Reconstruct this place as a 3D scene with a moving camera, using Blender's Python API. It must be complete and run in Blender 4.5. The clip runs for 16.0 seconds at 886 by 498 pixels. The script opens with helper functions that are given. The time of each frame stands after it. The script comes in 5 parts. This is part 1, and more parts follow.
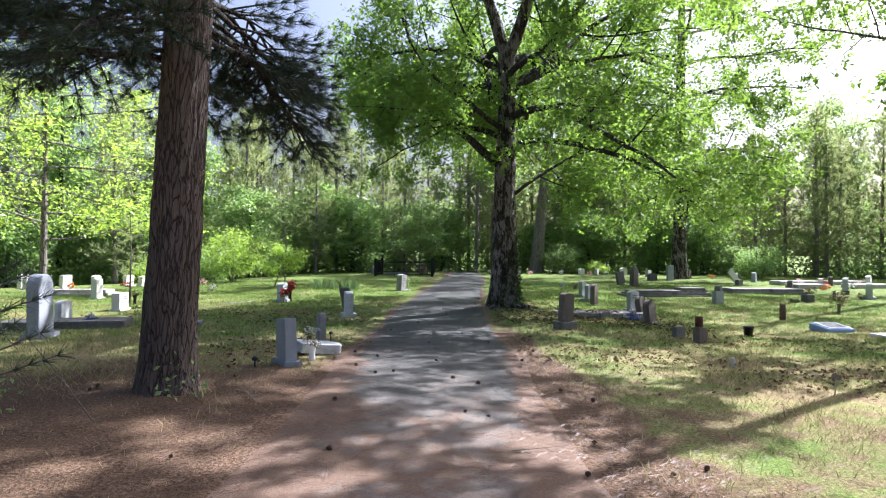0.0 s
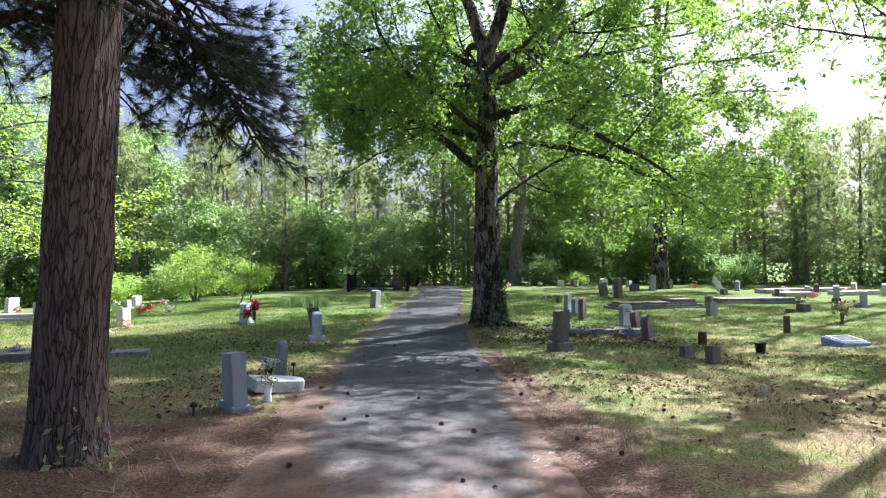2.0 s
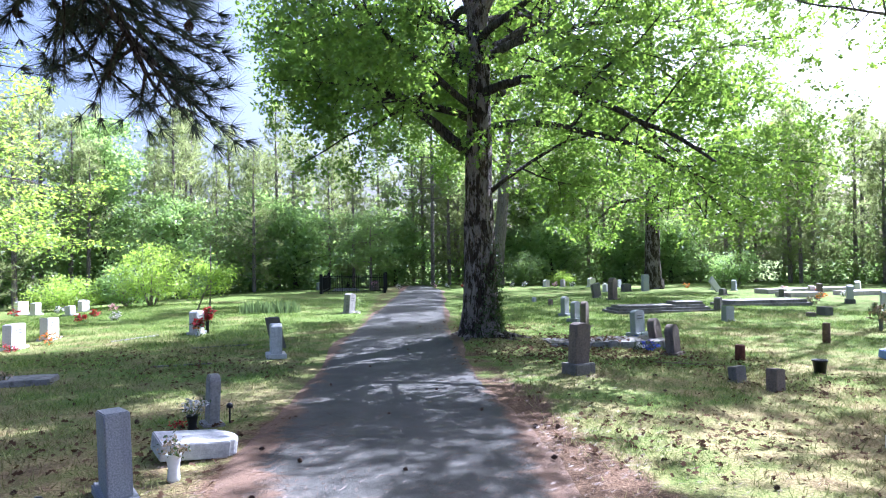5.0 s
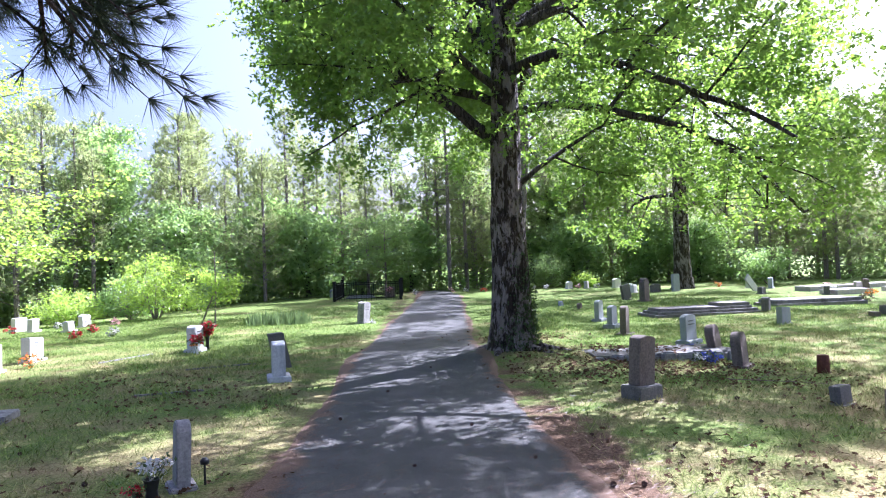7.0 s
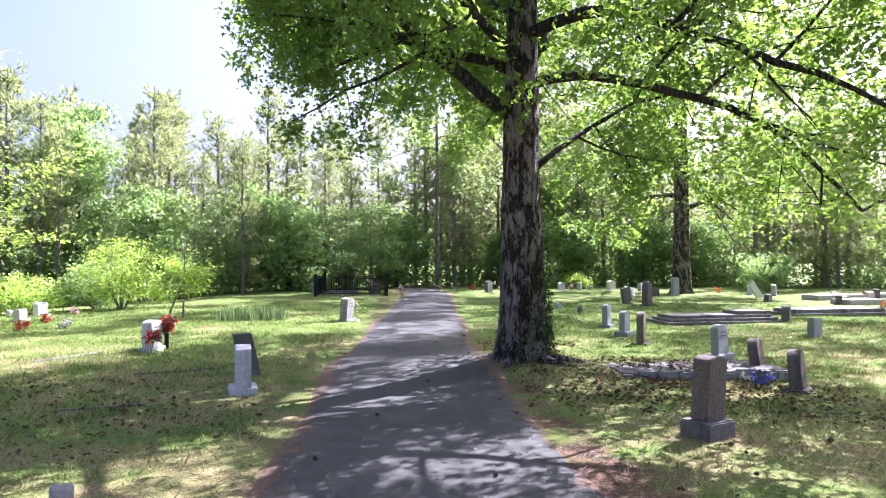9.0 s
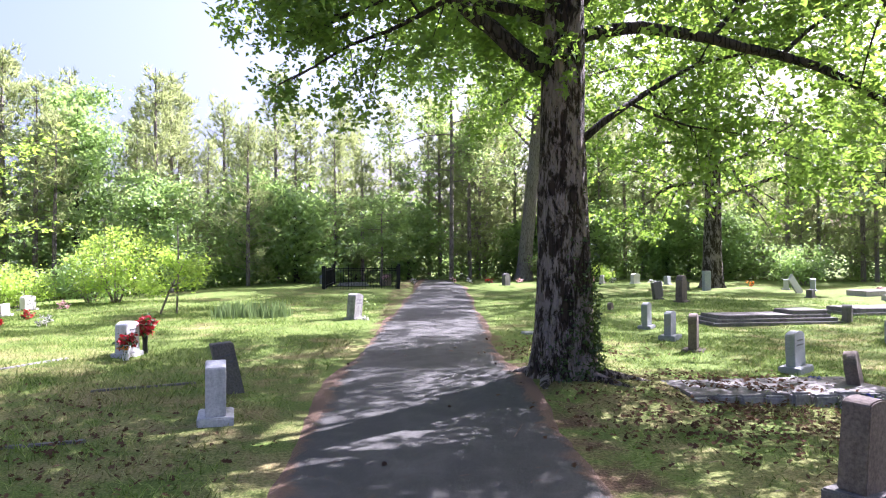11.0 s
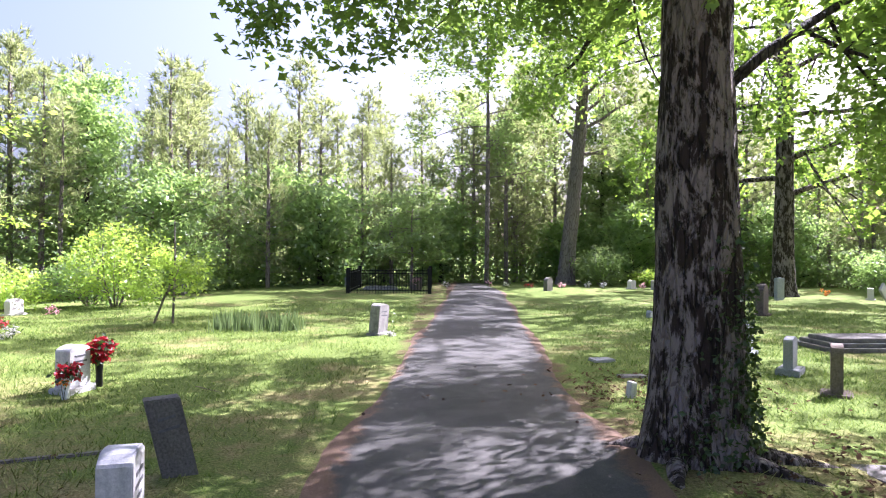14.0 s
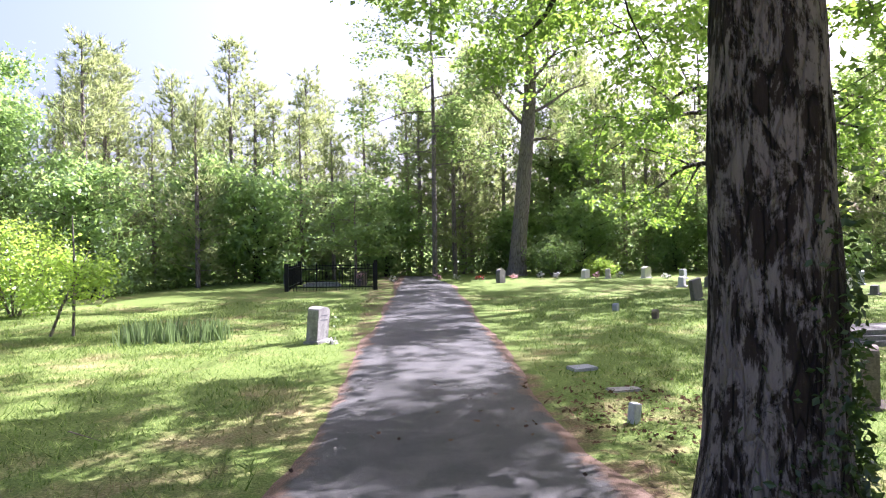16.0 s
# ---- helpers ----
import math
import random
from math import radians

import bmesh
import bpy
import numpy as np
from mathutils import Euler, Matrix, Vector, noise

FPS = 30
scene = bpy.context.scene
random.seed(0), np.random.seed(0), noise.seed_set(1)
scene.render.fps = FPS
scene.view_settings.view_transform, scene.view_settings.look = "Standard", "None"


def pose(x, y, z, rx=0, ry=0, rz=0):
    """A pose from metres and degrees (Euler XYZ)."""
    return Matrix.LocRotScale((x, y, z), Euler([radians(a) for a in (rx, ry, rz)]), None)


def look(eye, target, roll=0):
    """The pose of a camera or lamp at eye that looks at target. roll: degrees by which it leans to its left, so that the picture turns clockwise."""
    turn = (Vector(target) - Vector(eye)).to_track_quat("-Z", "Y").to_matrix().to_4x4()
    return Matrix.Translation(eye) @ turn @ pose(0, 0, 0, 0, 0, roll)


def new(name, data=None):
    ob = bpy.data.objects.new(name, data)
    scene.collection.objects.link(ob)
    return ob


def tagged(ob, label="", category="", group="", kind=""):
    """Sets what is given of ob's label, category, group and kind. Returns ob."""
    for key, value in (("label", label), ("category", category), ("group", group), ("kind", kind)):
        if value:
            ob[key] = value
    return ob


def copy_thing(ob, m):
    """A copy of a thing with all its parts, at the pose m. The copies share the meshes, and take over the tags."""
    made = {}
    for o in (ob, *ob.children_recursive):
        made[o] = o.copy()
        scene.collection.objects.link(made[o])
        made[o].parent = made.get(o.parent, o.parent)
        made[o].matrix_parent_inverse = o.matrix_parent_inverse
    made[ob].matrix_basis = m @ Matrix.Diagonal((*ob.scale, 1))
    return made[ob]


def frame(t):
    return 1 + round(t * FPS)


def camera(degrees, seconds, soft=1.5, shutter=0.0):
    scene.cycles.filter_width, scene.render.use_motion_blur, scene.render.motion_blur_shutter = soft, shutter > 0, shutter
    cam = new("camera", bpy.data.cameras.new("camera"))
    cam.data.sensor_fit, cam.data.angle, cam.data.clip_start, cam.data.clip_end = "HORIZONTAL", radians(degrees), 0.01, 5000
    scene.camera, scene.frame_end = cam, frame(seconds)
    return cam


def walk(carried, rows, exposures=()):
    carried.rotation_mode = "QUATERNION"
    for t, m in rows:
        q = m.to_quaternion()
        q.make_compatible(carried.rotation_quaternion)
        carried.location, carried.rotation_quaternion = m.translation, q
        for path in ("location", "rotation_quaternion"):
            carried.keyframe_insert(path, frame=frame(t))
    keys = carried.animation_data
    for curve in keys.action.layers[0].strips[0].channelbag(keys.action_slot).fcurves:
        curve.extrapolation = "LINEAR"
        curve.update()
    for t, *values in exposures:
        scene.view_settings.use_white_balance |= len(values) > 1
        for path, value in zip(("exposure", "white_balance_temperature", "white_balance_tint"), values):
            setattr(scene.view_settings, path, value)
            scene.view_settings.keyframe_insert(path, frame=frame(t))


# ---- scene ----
cam = camera(66.7, 16.0, 1.1)
PATH = [
    (0, (0.034, 0.031, 1.599), (0.033, 2.031, 1.602), 0.5),
    (0.5, (0.0, 0.415, 1.601), (0.037, 2.415, 1.611), -0.5),
    (1, (-0.037, 0.779, 1.595), (0.06, 2.776, 1.63), 0.1),
    (1.5, (-0.038, 1.117, 1.632), (0.028, 3.115, 1.695), -0.5),
    (2, (-0.054, 1.498, 1.621), (0.023, 3.496, 1.662), -0.5),
    (2.5, (-0.1, 1.882, 1.655), (0.064, 3.875, 1.676), -0.9),
    (3, (-0.083, 2.299, 1.655), (0.0, 4.296, 1.702), 1.2),
    (3.5, (-0.074, 2.694, 1.662), (-0.001, 4.693, 1.702), 0.4),
    (4, (-0.12, 3.066, 1.686), (0.021, 5.06, 1.745), -1.5),
    (4.2, (-0.115, 3.234, 1.667), (0.041, 5.228, 1.718), -0.9),
    (6.3, (-0.115, 5.023, 1.653), (-0.015, 7.021, 1.674), -1.9),
    (6.5, (-0.133, 5.168, 1.656), (-0.042, 7.166, 1.665), -2.2),
    (7, (-0.174, 5.587, 1.658), (-0.07, 7.584, 1.707), -2.1),
    (7.5, (-0.162, 6.008, 1.632), (-0.035, 8.004, 1.664), -1.8),
    (8, (-0.199, 6.443, 1.641), (-0.111, 8.441, 1.683), -1.2),
    (8.5, (-0.294, 6.914, 1.629), (-0.167, 8.909, 1.679), -0.0),
    (9, (-0.343, 7.394, 1.618), (-0.191, 9.388, 1.657), -0.3),
    (9.2, (-0.344, 7.589, 1.614), (-0.24, 9.586, 1.661), 0.5),
    (11.3, (-0.346, 9.51, 1.681), (-0.223, 11.506, 1.689), -0.5),
    (11.5, (-0.34, 9.714, 1.689), (-0.207, 11.709, 1.707), -1.1),
    (12, (-0.347, 10.229, 1.658), (-0.221, 12.224, 1.725), 0.8),
    (12.5, (-0.342, 10.72, 1.671), (-0.309, 12.719, 1.732), -0.7),
    (13, (-0.396, 11.185, 1.711), (-0.343, 13.184, 1.724), -2.4),
    (13.5, (-0.419, 11.674, 1.715), (-0.371, 13.673, 1.745), 0.6),
    (14, (-0.448, 12.159, 1.713), (-0.421, 14.159, 1.724), 0.4),
    (14.5, (-0.461, 12.681, 1.715), (-0.385, 14.68, 1.687), -1.5),
    (15, (-0.503, 13.145, 1.741), (-0.392, 15.141, 1.695), -0.9),
    (15.5, (-0.525, 13.602, 1.738), (-0.367, 15.596, 1.729), -1.0),
    (16, (-0.48, 13.984, 1.731), (-0.289, 15.975, 1.716), -0.9),
]
walk(cam, [(t, look(eye, target, roll)) for t, eye, target, roll in PATH], exposures=[(0.0, 1.88, 5400, 19), (3.0, 1.92, 5100, 20), (4.0, 2.14, 4950, 22), (7.0, 2.42, 5050, 30), (9.0, 2.5, 5350, 35), (16.0, 2.44, 5500, 35)])

# ---- light ----
SUN_AZ, SUN_EL = 40.0, 46.0  # azimuth counted from +x towards +y
sun_way = Vector((math.cos(radians(SUN_AZ)) * math.cos(radians(SUN_EL)), math.sin(radians(SUN_AZ)) * math.cos(radians(SUN_EL)), math.sin(radians(SUN_EL))))
world = bpy.data.worlds.new("sky")
scene.world = world
world.use_nodes = True
wn = world.node_tree.nodes
sky = wn.new("ShaderNodeTexSky")
sky.sky_type, sky.sun_disc = "NISHITA", False
sky.sun_elevation, sky.sun_rotation = radians(SUN_EL), radians(90.0 - SUN_AZ)
sky.dust_density, sky.air_density, sky.ozone_density = 7.0, 1.0, 0.5
world.node_tree.links.new(sky.outputs[0], wn["Background"].inputs[0])
wn["Background"].inputs[1].default_value = 0.06
sun = new("sun", bpy.data.lights.new("sun", "SUN"))
sun.data.energy, sun.data.angle, sun.data.color = 5.0, radians(0.5), (1.0, 0.95, 0.86)
sun.matrix_world = look(sun_way * 60, (0, 0, 0))


# ---- materials ----
def material(name, rough=0.8):
    m = bpy.data.materials.new(name)
    m.use_nodes = True
    b = m.node_tree.nodes["Principled BSDF"]
    b.inputs["Roughness"].default_value = rough
    b.inputs["Specular IOR Level"].default_value = 0.3
    return m, m.node_tree.nodes, m.node_tree.links, b


def coords(n, l, space="object", scale=(1, 1, 1)):
    if space == "world":
        src = n.new("ShaderNodeNewGeometry").outputs["Position"]
    else:
        src = n.new("ShaderNodeTexCoord").outputs["Object"]
    mp = n.new("ShaderNodeMapping")
    mp.inputs["Scale"].default_value = scale
    l.new(src, mp.inputs["Vector"])
    return mp.outputs[0]


def noise_of(n, l, vec, scale, detail=4.0, rough=0.6, warp=0.0):
    t = n.new("ShaderNodeTexNoise")
    t.inputs["Scale"].default_value, t.inputs["Detail"].default_value = scale, detail
    t.inputs["Roughness"].default_value, t.inputs["Distortion"].default_value = rough, warp
    l.new(vec, t.inputs["Vector"])
    return t.outputs["Fac"]


def ramp_of(n, l, fac, stops):
    r = n.new("ShaderNodeValToRGB")
    while len(r.color_ramp.elements) < len(stops):
        r.color_ramp.elements.new(0.5)
    for e, (p, c) in zip(r.color_ramp.elements, stops):
        e.position = p
        e.color = (*c, 1) if not isinstance(c, (int, float)) else (c, c, c, 1)
    l.new(fac, r.inputs[0])
    return r.outputs[0]


def mix_of(n, l, fac, a, b, kind="MIX"):
    m = n.new("ShaderNodeMix")
    m.data_type, m.blend_type = "RGBA", kind
    for sock, v in ((m.inputs[0], fac), (m.inputs[6], a), (m.inputs[7], b)):
        if isinstance(v, (int, float)):
            sock.default_value = v
        elif isinstance(v, tuple):
            sock.default_value = (*v, 1)
        else:
            l.new(v, sock)
    return m.outputs[2]


def maths(n, l, op, a, b=0.0, c=0.0):
    m = n.new("ShaderNodeMath")
    m.operation = op
    for sock, v in zip(m.inputs, (a, b, c)):
        if isinstance(v, (int, float)):
            sock.default_value = v
        else:
            l.new(v, sock)
    return m.outputs[0]


def bump_of(n, l, height, b, strength=0.5, dist=0.02):
    k = n.new("ShaderNodeBump")
    k.inputs["Strength"].default_value, k.inputs["Distance"].default_value = strength, dist
    l.new(height, k.inputs["Height"])
    l.new(k.outputs[0], b.inputs["Normal"])


def leaf_material(name, dark, light, glow, through_share=0.5, gloss=0.05):
    """A thin leaf: reflects on one side and lets light through."""
    m = bpy.data.materials.new(name)
    m.use_nodes = True
    n, l = m.node_tree.nodes, m.node_tree.links
    n.remove(n["Principled BSDF"])
    rnd = n.new("ShaderNodeNewGeometry").outputs["Random Per Island"]
    big = noise_of(n, l, coords(n, l, "world"), 0.7, 2.0)
    c = ramp_of(n, l, maths(n, l, "MULTIPLY_ADD", rnd, 0.55, maths(n, l, "MULTIPLY", big, 0.45)), [(0.2, dark), (0.8, light)])
    g = mix_of(n, l, 0.75, c, glow)
    d, t, s = n.new("ShaderNodeBsdfDiffuse"), n.new("ShaderNodeBsdfTranslucent"), n.new("ShaderNodeBsdfGlossy")
    s.inputs["Roughness"].default_value = 0.45
    l.new(c, d.inputs[0])
    l.new(g, t.inputs[0])
    a, b = n.new("ShaderNodeMixShader"), n.new("ShaderNodeMixShader")
    a.inputs[0].default_value, b.inputs[0].default_value = through_share, gloss
    l.new(d.outputs[0], a.inputs[1])
    l.new(t.outputs[0], a.inputs[2])
    l.new(a.outputs[0], b.inputs[1])
    l.new(s.outputs[0], b.inputs[2])
    l.new(b.outputs[0], n["Material Output"].inputs[0])
    return m


def stone_material(name, a, b, lichen=0.4, speck=60.0, rough=0.85, stain=(0.05, 0.05, 0.045)):
    m, n, l, p = material(name, rough)
    v = coords(n, l)
    grain = noise_of(n, l, v, speck, 3.0, 0.7)
    blot = noise_of(n, l, v, 5.0, 5.0, 0.65, 0.4)
    streak = noise_of(n, l, coords(n, l, "object", (9, 9, 1.2)), 1.6, 4.0)
    c = ramp_of(n, l, grain, [(0.3, a), (0.7, b)])
    c = mix_of(n, l, ramp_of(n, l, blot, [(0.62 - 0.2 * lichen, 0.0), (0.75, lichen)]), c, stain)
    c = mix_of(n, l, ramp_of(n, l, streak, [(0.5, 0.0), (0.75, 0.45 * lichen + 0.1)]), c, tuple(x * 0.8 for x in stain))
    rnd = n.new("ShaderNodeObjectInfo").outputs["Random"]
    c = mix_of(n, l, 1.0, c, ramp_of(n, l, rnd, [(0.0, 0.82), (1.0, 1.0)]), "MULTIPLY")
    l.new(c, p.inputs["Base Color"])
    bump_of(n, l, maths(n, l, "ADD", grain, blot), p, 0.45, 0.008)
    return m


def plain_material(name, colour, rough=0.6, metal=0.0, var=0.25, scale=30.0):
    m, n, l, p = material(name, rough)
    p.inputs["Metallic"].default_value = metal
    f = noise_of(n, l, coords(n, l), scale, 4.0)
    c = ramp_of(n, l, f, [(0.3, tuple(x * (1 - var) for x in colour)), (0.7, tuple(min(1, x * (1 + var * 0.5)) for x in colour))])
    l.new(c, p.inputs["Base Color"])
    bump_of(n, l, f, p, 0.2, 0.004)
    return m


def bark_material(name, ridge, crack, patch=None, moss=0.0, tall=0.18, size=11.0, warped=0.12):
    m, n, l, p = material(name, 0.95)
    v = coords(n, l, "object", (1, 1, tall))
    warp = noise_of(n, l, v, 5.0, 4.0)
    vor = n.new("ShaderNodeTexVoronoi")
    vor.feature, vor.inputs["Scale"].default_value = "DISTANCE_TO_EDGE", size
    l.new(mix_of(n, l, warped, v, warp, "ADD"), vor.inputs["Vector"])
    crk = ramp_of(n, l, vor.outputs["Distance"], [(0.0, 0.0), (0.11, 1.0)])
    fine = noise_of(n, l, v, 45.0, 5.0, 0.7)
    c = ramp_of(n, l, fine, [(0.25, tuple(x * 0.55 for x in ridge)), (0.75, ridge)])
    c = mix_of(n, l, crk, crack, c)
    if patch:
        pn = noise_of(n, l, coords(n, l, "object", (1, 1, 0.42)), 6.5, 6.0, 0.72, 0.5)
        streak = noise_of(n, l, coords(n, l, "object", (1, 1, 0.16)), 24.0, 5.0, 0.7)
        ragged = maths(n, l, "MULTIPLY_ADD", fine, 0.3, maths(n, l, "MULTIPLY_ADD", streak, 0.2, maths(n, l, "MULTIPLY", pn, 0.97)))
        mask = ramp_of(n, l, ragged, [(0.71, 0.0), (0.79, 1.0)])
        pale = mix_of(n, l, fine, tuple(x * 0.5 for x in patch), patch)
        c = mix_of(n, l, mask, c, pale)
    if moss:
        c = mix_of(n, l, ramp_of(n, l, noise_of(n, l, v, 2.2, 4.0), [(0.5, 0.0), (0.7, moss)]), c, (0.03, 0.045, 0.012))
    l.new(c, p.inputs["Base Color"])
    bump_of(n, l, maths(n, l, "MULTIPLY_ADD", fine, 0.8, crk), p, 1.0, 0.04)
    return m


def ground_colour(n, l):
    """Colour of the lawn by place: green turf, straw and bare needle litter, in patches."""
    w = coords(n, l, "world")
    sep = n.new("ShaderNodeSeparateXYZ")
    l.new(w, sep.inputs[0])
    big = noise_of(n, l, w, 0.33, 3.0, 0.6, 0.3)
    mid = noise_of(n, l, w, 1.7, 4.0, 0.65, 0.4)
    fine = noise_of(n, l, w, 38.0, 3.0, 0.7)
    green = ramp_of(n, l, fine, [(0.25, (0.035, 0.06, 0.013)), (0.55, (0.125, 0.172, 0.037)), (0.8, (0.24, 0.29, 0.08))])
    straw = ramp_of(n, l, fine, [(0.25, (0.075, 0.055, 0.023)), (0.5, (0.25, 0.195, 0.09)), (0.8, (0.43, 0.35, 0.19))])
    litter = ramp_of(n, l, fine, [(0.25, (0.028, 0.02, 0.013)), (0.5, (0.115, 0.072, 0.043)), (0.8, (0.26, 0.178, 0.112))])
    # drier towards the start of the walk, greener beyond
    dry = n.new("ShaderNodeMapRange")
    for k, val in zip(("From Min", "From Max", "To Min", "To Max"), (8.0, 25.0, 0.095, -0.07)):
        dry.inputs[k].default_value = val
    l.new(sep.outputs[1], dry.inputs["Value"])
    s = maths(n, l, "ADD", maths(n, l, "MULTIPLY_ADD", mid, 0.6, maths(n, l, "MULTIPLY", big, 0.5)), dry.outputs[0])
    strawness = ramp_of(n, l, s, [(0.5, 0.0), (0.72, 1.0)])
    # needle litter beside the drive and under the pine
    ax = maths(n, l, "ABSOLUTE", maths(n, l, "SUBTRACT", sep.outputs[0], maths(n, l, "MULTIPLY", sep.outputs[1], 0.01)))
    edge = n.new("ShaderNodeMapRange")
    for k, val in zip(("From Min", "From Max", "To Min", "To Max"), (1.2, 1.85, 0.37, 0.0)):
        edge.inputs[k].default_value = val
    l.new(ax, edge.inputs["Value"])
    near = n.new("ShaderNodeMapRange")
    for k, val in zip(("From Min", "From Max", "To Min", "To Max"), (6.0, 15.0, 0.27, -0.1)):
        near.inputs[k].default_value = val
    l.new(sep.outputs[1], near.inputs["Value"])
    off = n.new("ShaderNodeVectorMath")
    off.operation = "DISTANCE"
    off.inputs[1].default_value = (-2.5, 5.6, 0.15)
    l.new(w, off.inputs[0])
    under = n.new("ShaderNodeMapRange")
    for k, val in zip(("From Min", "From Max", "To Min", "To Max"), (1.0, 4.2, 0.27, 0.0)):
        under.inputs[k].default_value = val
    l.new(off.outputs["Value"], under.inputs["Value"])
    e = maths(n, l, "ADD", maths(n, l, "MAXIMUM", edge.outputs[0], under.outputs[0]), near.outputs[0])
    lit = ramp_of(n, l, maths(n, l, "MULTIPLY_ADD", mid, 0.6, e), [(0.5, 0.0), (0.66, 1.0)])
    return green, straw, litter, strawness, lit, fine


def make_lawn():
    m, n, l, p = material("lawn", 1.0)
    green, straw, litter, sness, lit, fine = ground_colour(n, l)
    c = mix_of(n, l, lit, mix_of(n, l, sness, green, straw), litter)
    l.new(c, p.inputs["Base Color"])
    p.inputs["Specular IOR Level"].default_value = 0.1
    bump_of(n, l, fine, p, 0.8, 0.03)
    return m


def make_blades():
    m = bpy.data.materials.new("grass blades")
    m.use_nodes = True
    n, l = m.node_tree.nodes, m.node_tree.links
    n.remove(n["Principled BSDF"])
    _, _, _, sness, lit, _ = ground_colour(n, l)
    rnd = n.new("ShaderNodeNewGeometry").outputs["Random Per Island"]
    g = ramp_of(n, l, rnd, [(0.0, (0.055, 0.105, 0.019)), (0.5, (0.158, 0.232, 0.046)), (1.0, (0.31, 0.39, 0.11))])
    s = ramp_of(n, l, rnd, [(0.0, (0.16, 0.11, 0.05)), (1.0, (0.42, 0.34, 0.2))])
    c = mix_of(n, l, maths(n, l, "MULTIPLY", maths(n, l, "MAXIMUM", sness, lit), 0.75), g, s)
    d, t, a = n.new("ShaderNodeBsdfDiffuse"), n.new("ShaderNodeBsdfTranslucent"), n.new("ShaderNodeMixShader")
    a.inputs[0].default_value = 0.45
    l.new(c, d.inputs[0])
    l.new(c, t.inputs[0])
    l.new(d.outputs[0], a.inputs[1])
    l.new(t.outputs[0], a.inputs[2])
    l.new(a.outputs[0], n["Material Output"].inputs[0])
    return m


def make_asphalt():
    m, n, l, p = material("worn asphalt", 0.9)
    w = coords(n, l, "world")
    sep = n.new("ShaderNodeSeparateXYZ")
    l.new(w, sep.inputs[0])
    fine = noise_of(n, l, w, 110.0, 3.0, 0.75)
    mid = noise_of(n, l, w, 2.2, 5.0, 0.65, 0.5)
    c = ramp_of(n, l, fine, [(0.3, (0.026, 0.026, 0.023)), (0.55, (0.064, 0.063, 0.055)), (0.75, (0.175, 0.166, 0.142))])
    c = mix_of(n, l, ramp_of(n, l, mid, [(0.45, 0.0), (0.75, 0.5)]), c, (0.135, 0.128, 0.112))
    # pale sandy surface at the start of the drive
    pale = n.new("ShaderNodeMapRange")
    for k, val in zip(("From Min", "From Max", "To Min", "To Max"), (4.0, 11.0, 0.34, -0.13)):
        pale.inputs[k].default_value = val
    l.new(sep.outputs[1], pale.inputs["Value"])
    c = mix_of(n, l, ramp_of(n, l, maths(n, l, "MULTIPLY_ADD", mid, 0.7, pale.outputs[0]), [(0.42, 0.0), (0.62, 0.8)]), c, ramp_of(n, l, fine, [(0.3, (0.15, 0.12, 0.098)), (0.7, (0.33, 0.275, 0.225))]))
    # needle litter drifts towards both edges
    cx = maths(n, l, "SUBTRACT", sep.outputs[0], maths(n, l, "MULTIPLY_ADD", maths(n, l, "MAXIMUM", maths(n, l, "SUBTRACT", sep.outputs[1], 18.0), 0.0), 0.065, -0.1))
    ax = maths(n, l, "ABSOLUTE", cx)
    drift = maths(n, l, "MULTIPLY_ADD", mid, 0.75, maths(n, l, "MULTIPLY_ADD", maths(n, l, "POWER", maths(n, l, "DIVIDE", ax, 1.3), 4.0), 0.66, maths(n, l, "MULTIPLY", pale.outputs[0], 0.8)))
    lit = ramp_of(n, l, maths(n, l, "MULTIPLY_ADD", fine, 0.12, drift), [(0.6, 0.0), (0.72, 0.92)])
    c = mix_of(n, l, lit, c, ramp_of(n, l, fine, [(0.25, (0.05, 0.032, 0.019)), (0.55, (0.16, 0.096, 0.058)), (0.8, (0.31, 0.215, 0.145))]))
    l.new(c, p.inputs["Base Color"])
    bump_of(n, l, maths(n, l, "ADD", fine, lit), p, 0.7, 0.012)
    return m


LAWN, BLADES, ASPHALT = make_lawn(), make_blades(), make_asphalt()
OAK_LEAF = leaf_material("oak leaves", (0.03, 0.072, 0.016), (0.088, 0.168, 0.034), (0.36, 0.55, 0.055), 0.57)
LIME_LEAF = leaf_material("lime green leaves", (0.14, 0.23, 0.03), (0.31, 0.42, 0.06), (0.55, 0.76, 0.085), 0.55)
WOOD_LEAF = leaf_material("woodland leaves", (0.08, 0.13, 0.045), (0.2, 0.29, 0.1), (0.45, 0.61, 0.16), 0.55)
FRESH_LEAF = leaf_material("fresh woodland leaves", (0.075, 0.14, 0.045), (0.2, 0.31, 0.1), (0.44, 0.63, 0.15), 0.54)
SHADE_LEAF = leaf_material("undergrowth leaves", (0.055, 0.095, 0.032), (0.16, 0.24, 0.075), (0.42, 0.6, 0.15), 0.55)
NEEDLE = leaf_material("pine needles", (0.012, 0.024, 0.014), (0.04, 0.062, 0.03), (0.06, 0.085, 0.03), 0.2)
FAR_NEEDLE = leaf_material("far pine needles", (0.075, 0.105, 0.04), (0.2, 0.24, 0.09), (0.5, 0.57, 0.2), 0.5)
IVY = leaf_material("ivy leaves", (0.015, 0.035, 0.008), (0.05, 0.09, 0.02), (0.1, 0.17, 0.02), 0.3)
IRIS = leaf_material("iris blades", (0.045, 0.075, 0.028), (0.15, 0.21, 0.085), (0.22, 0.32, 0.1), 0.35)
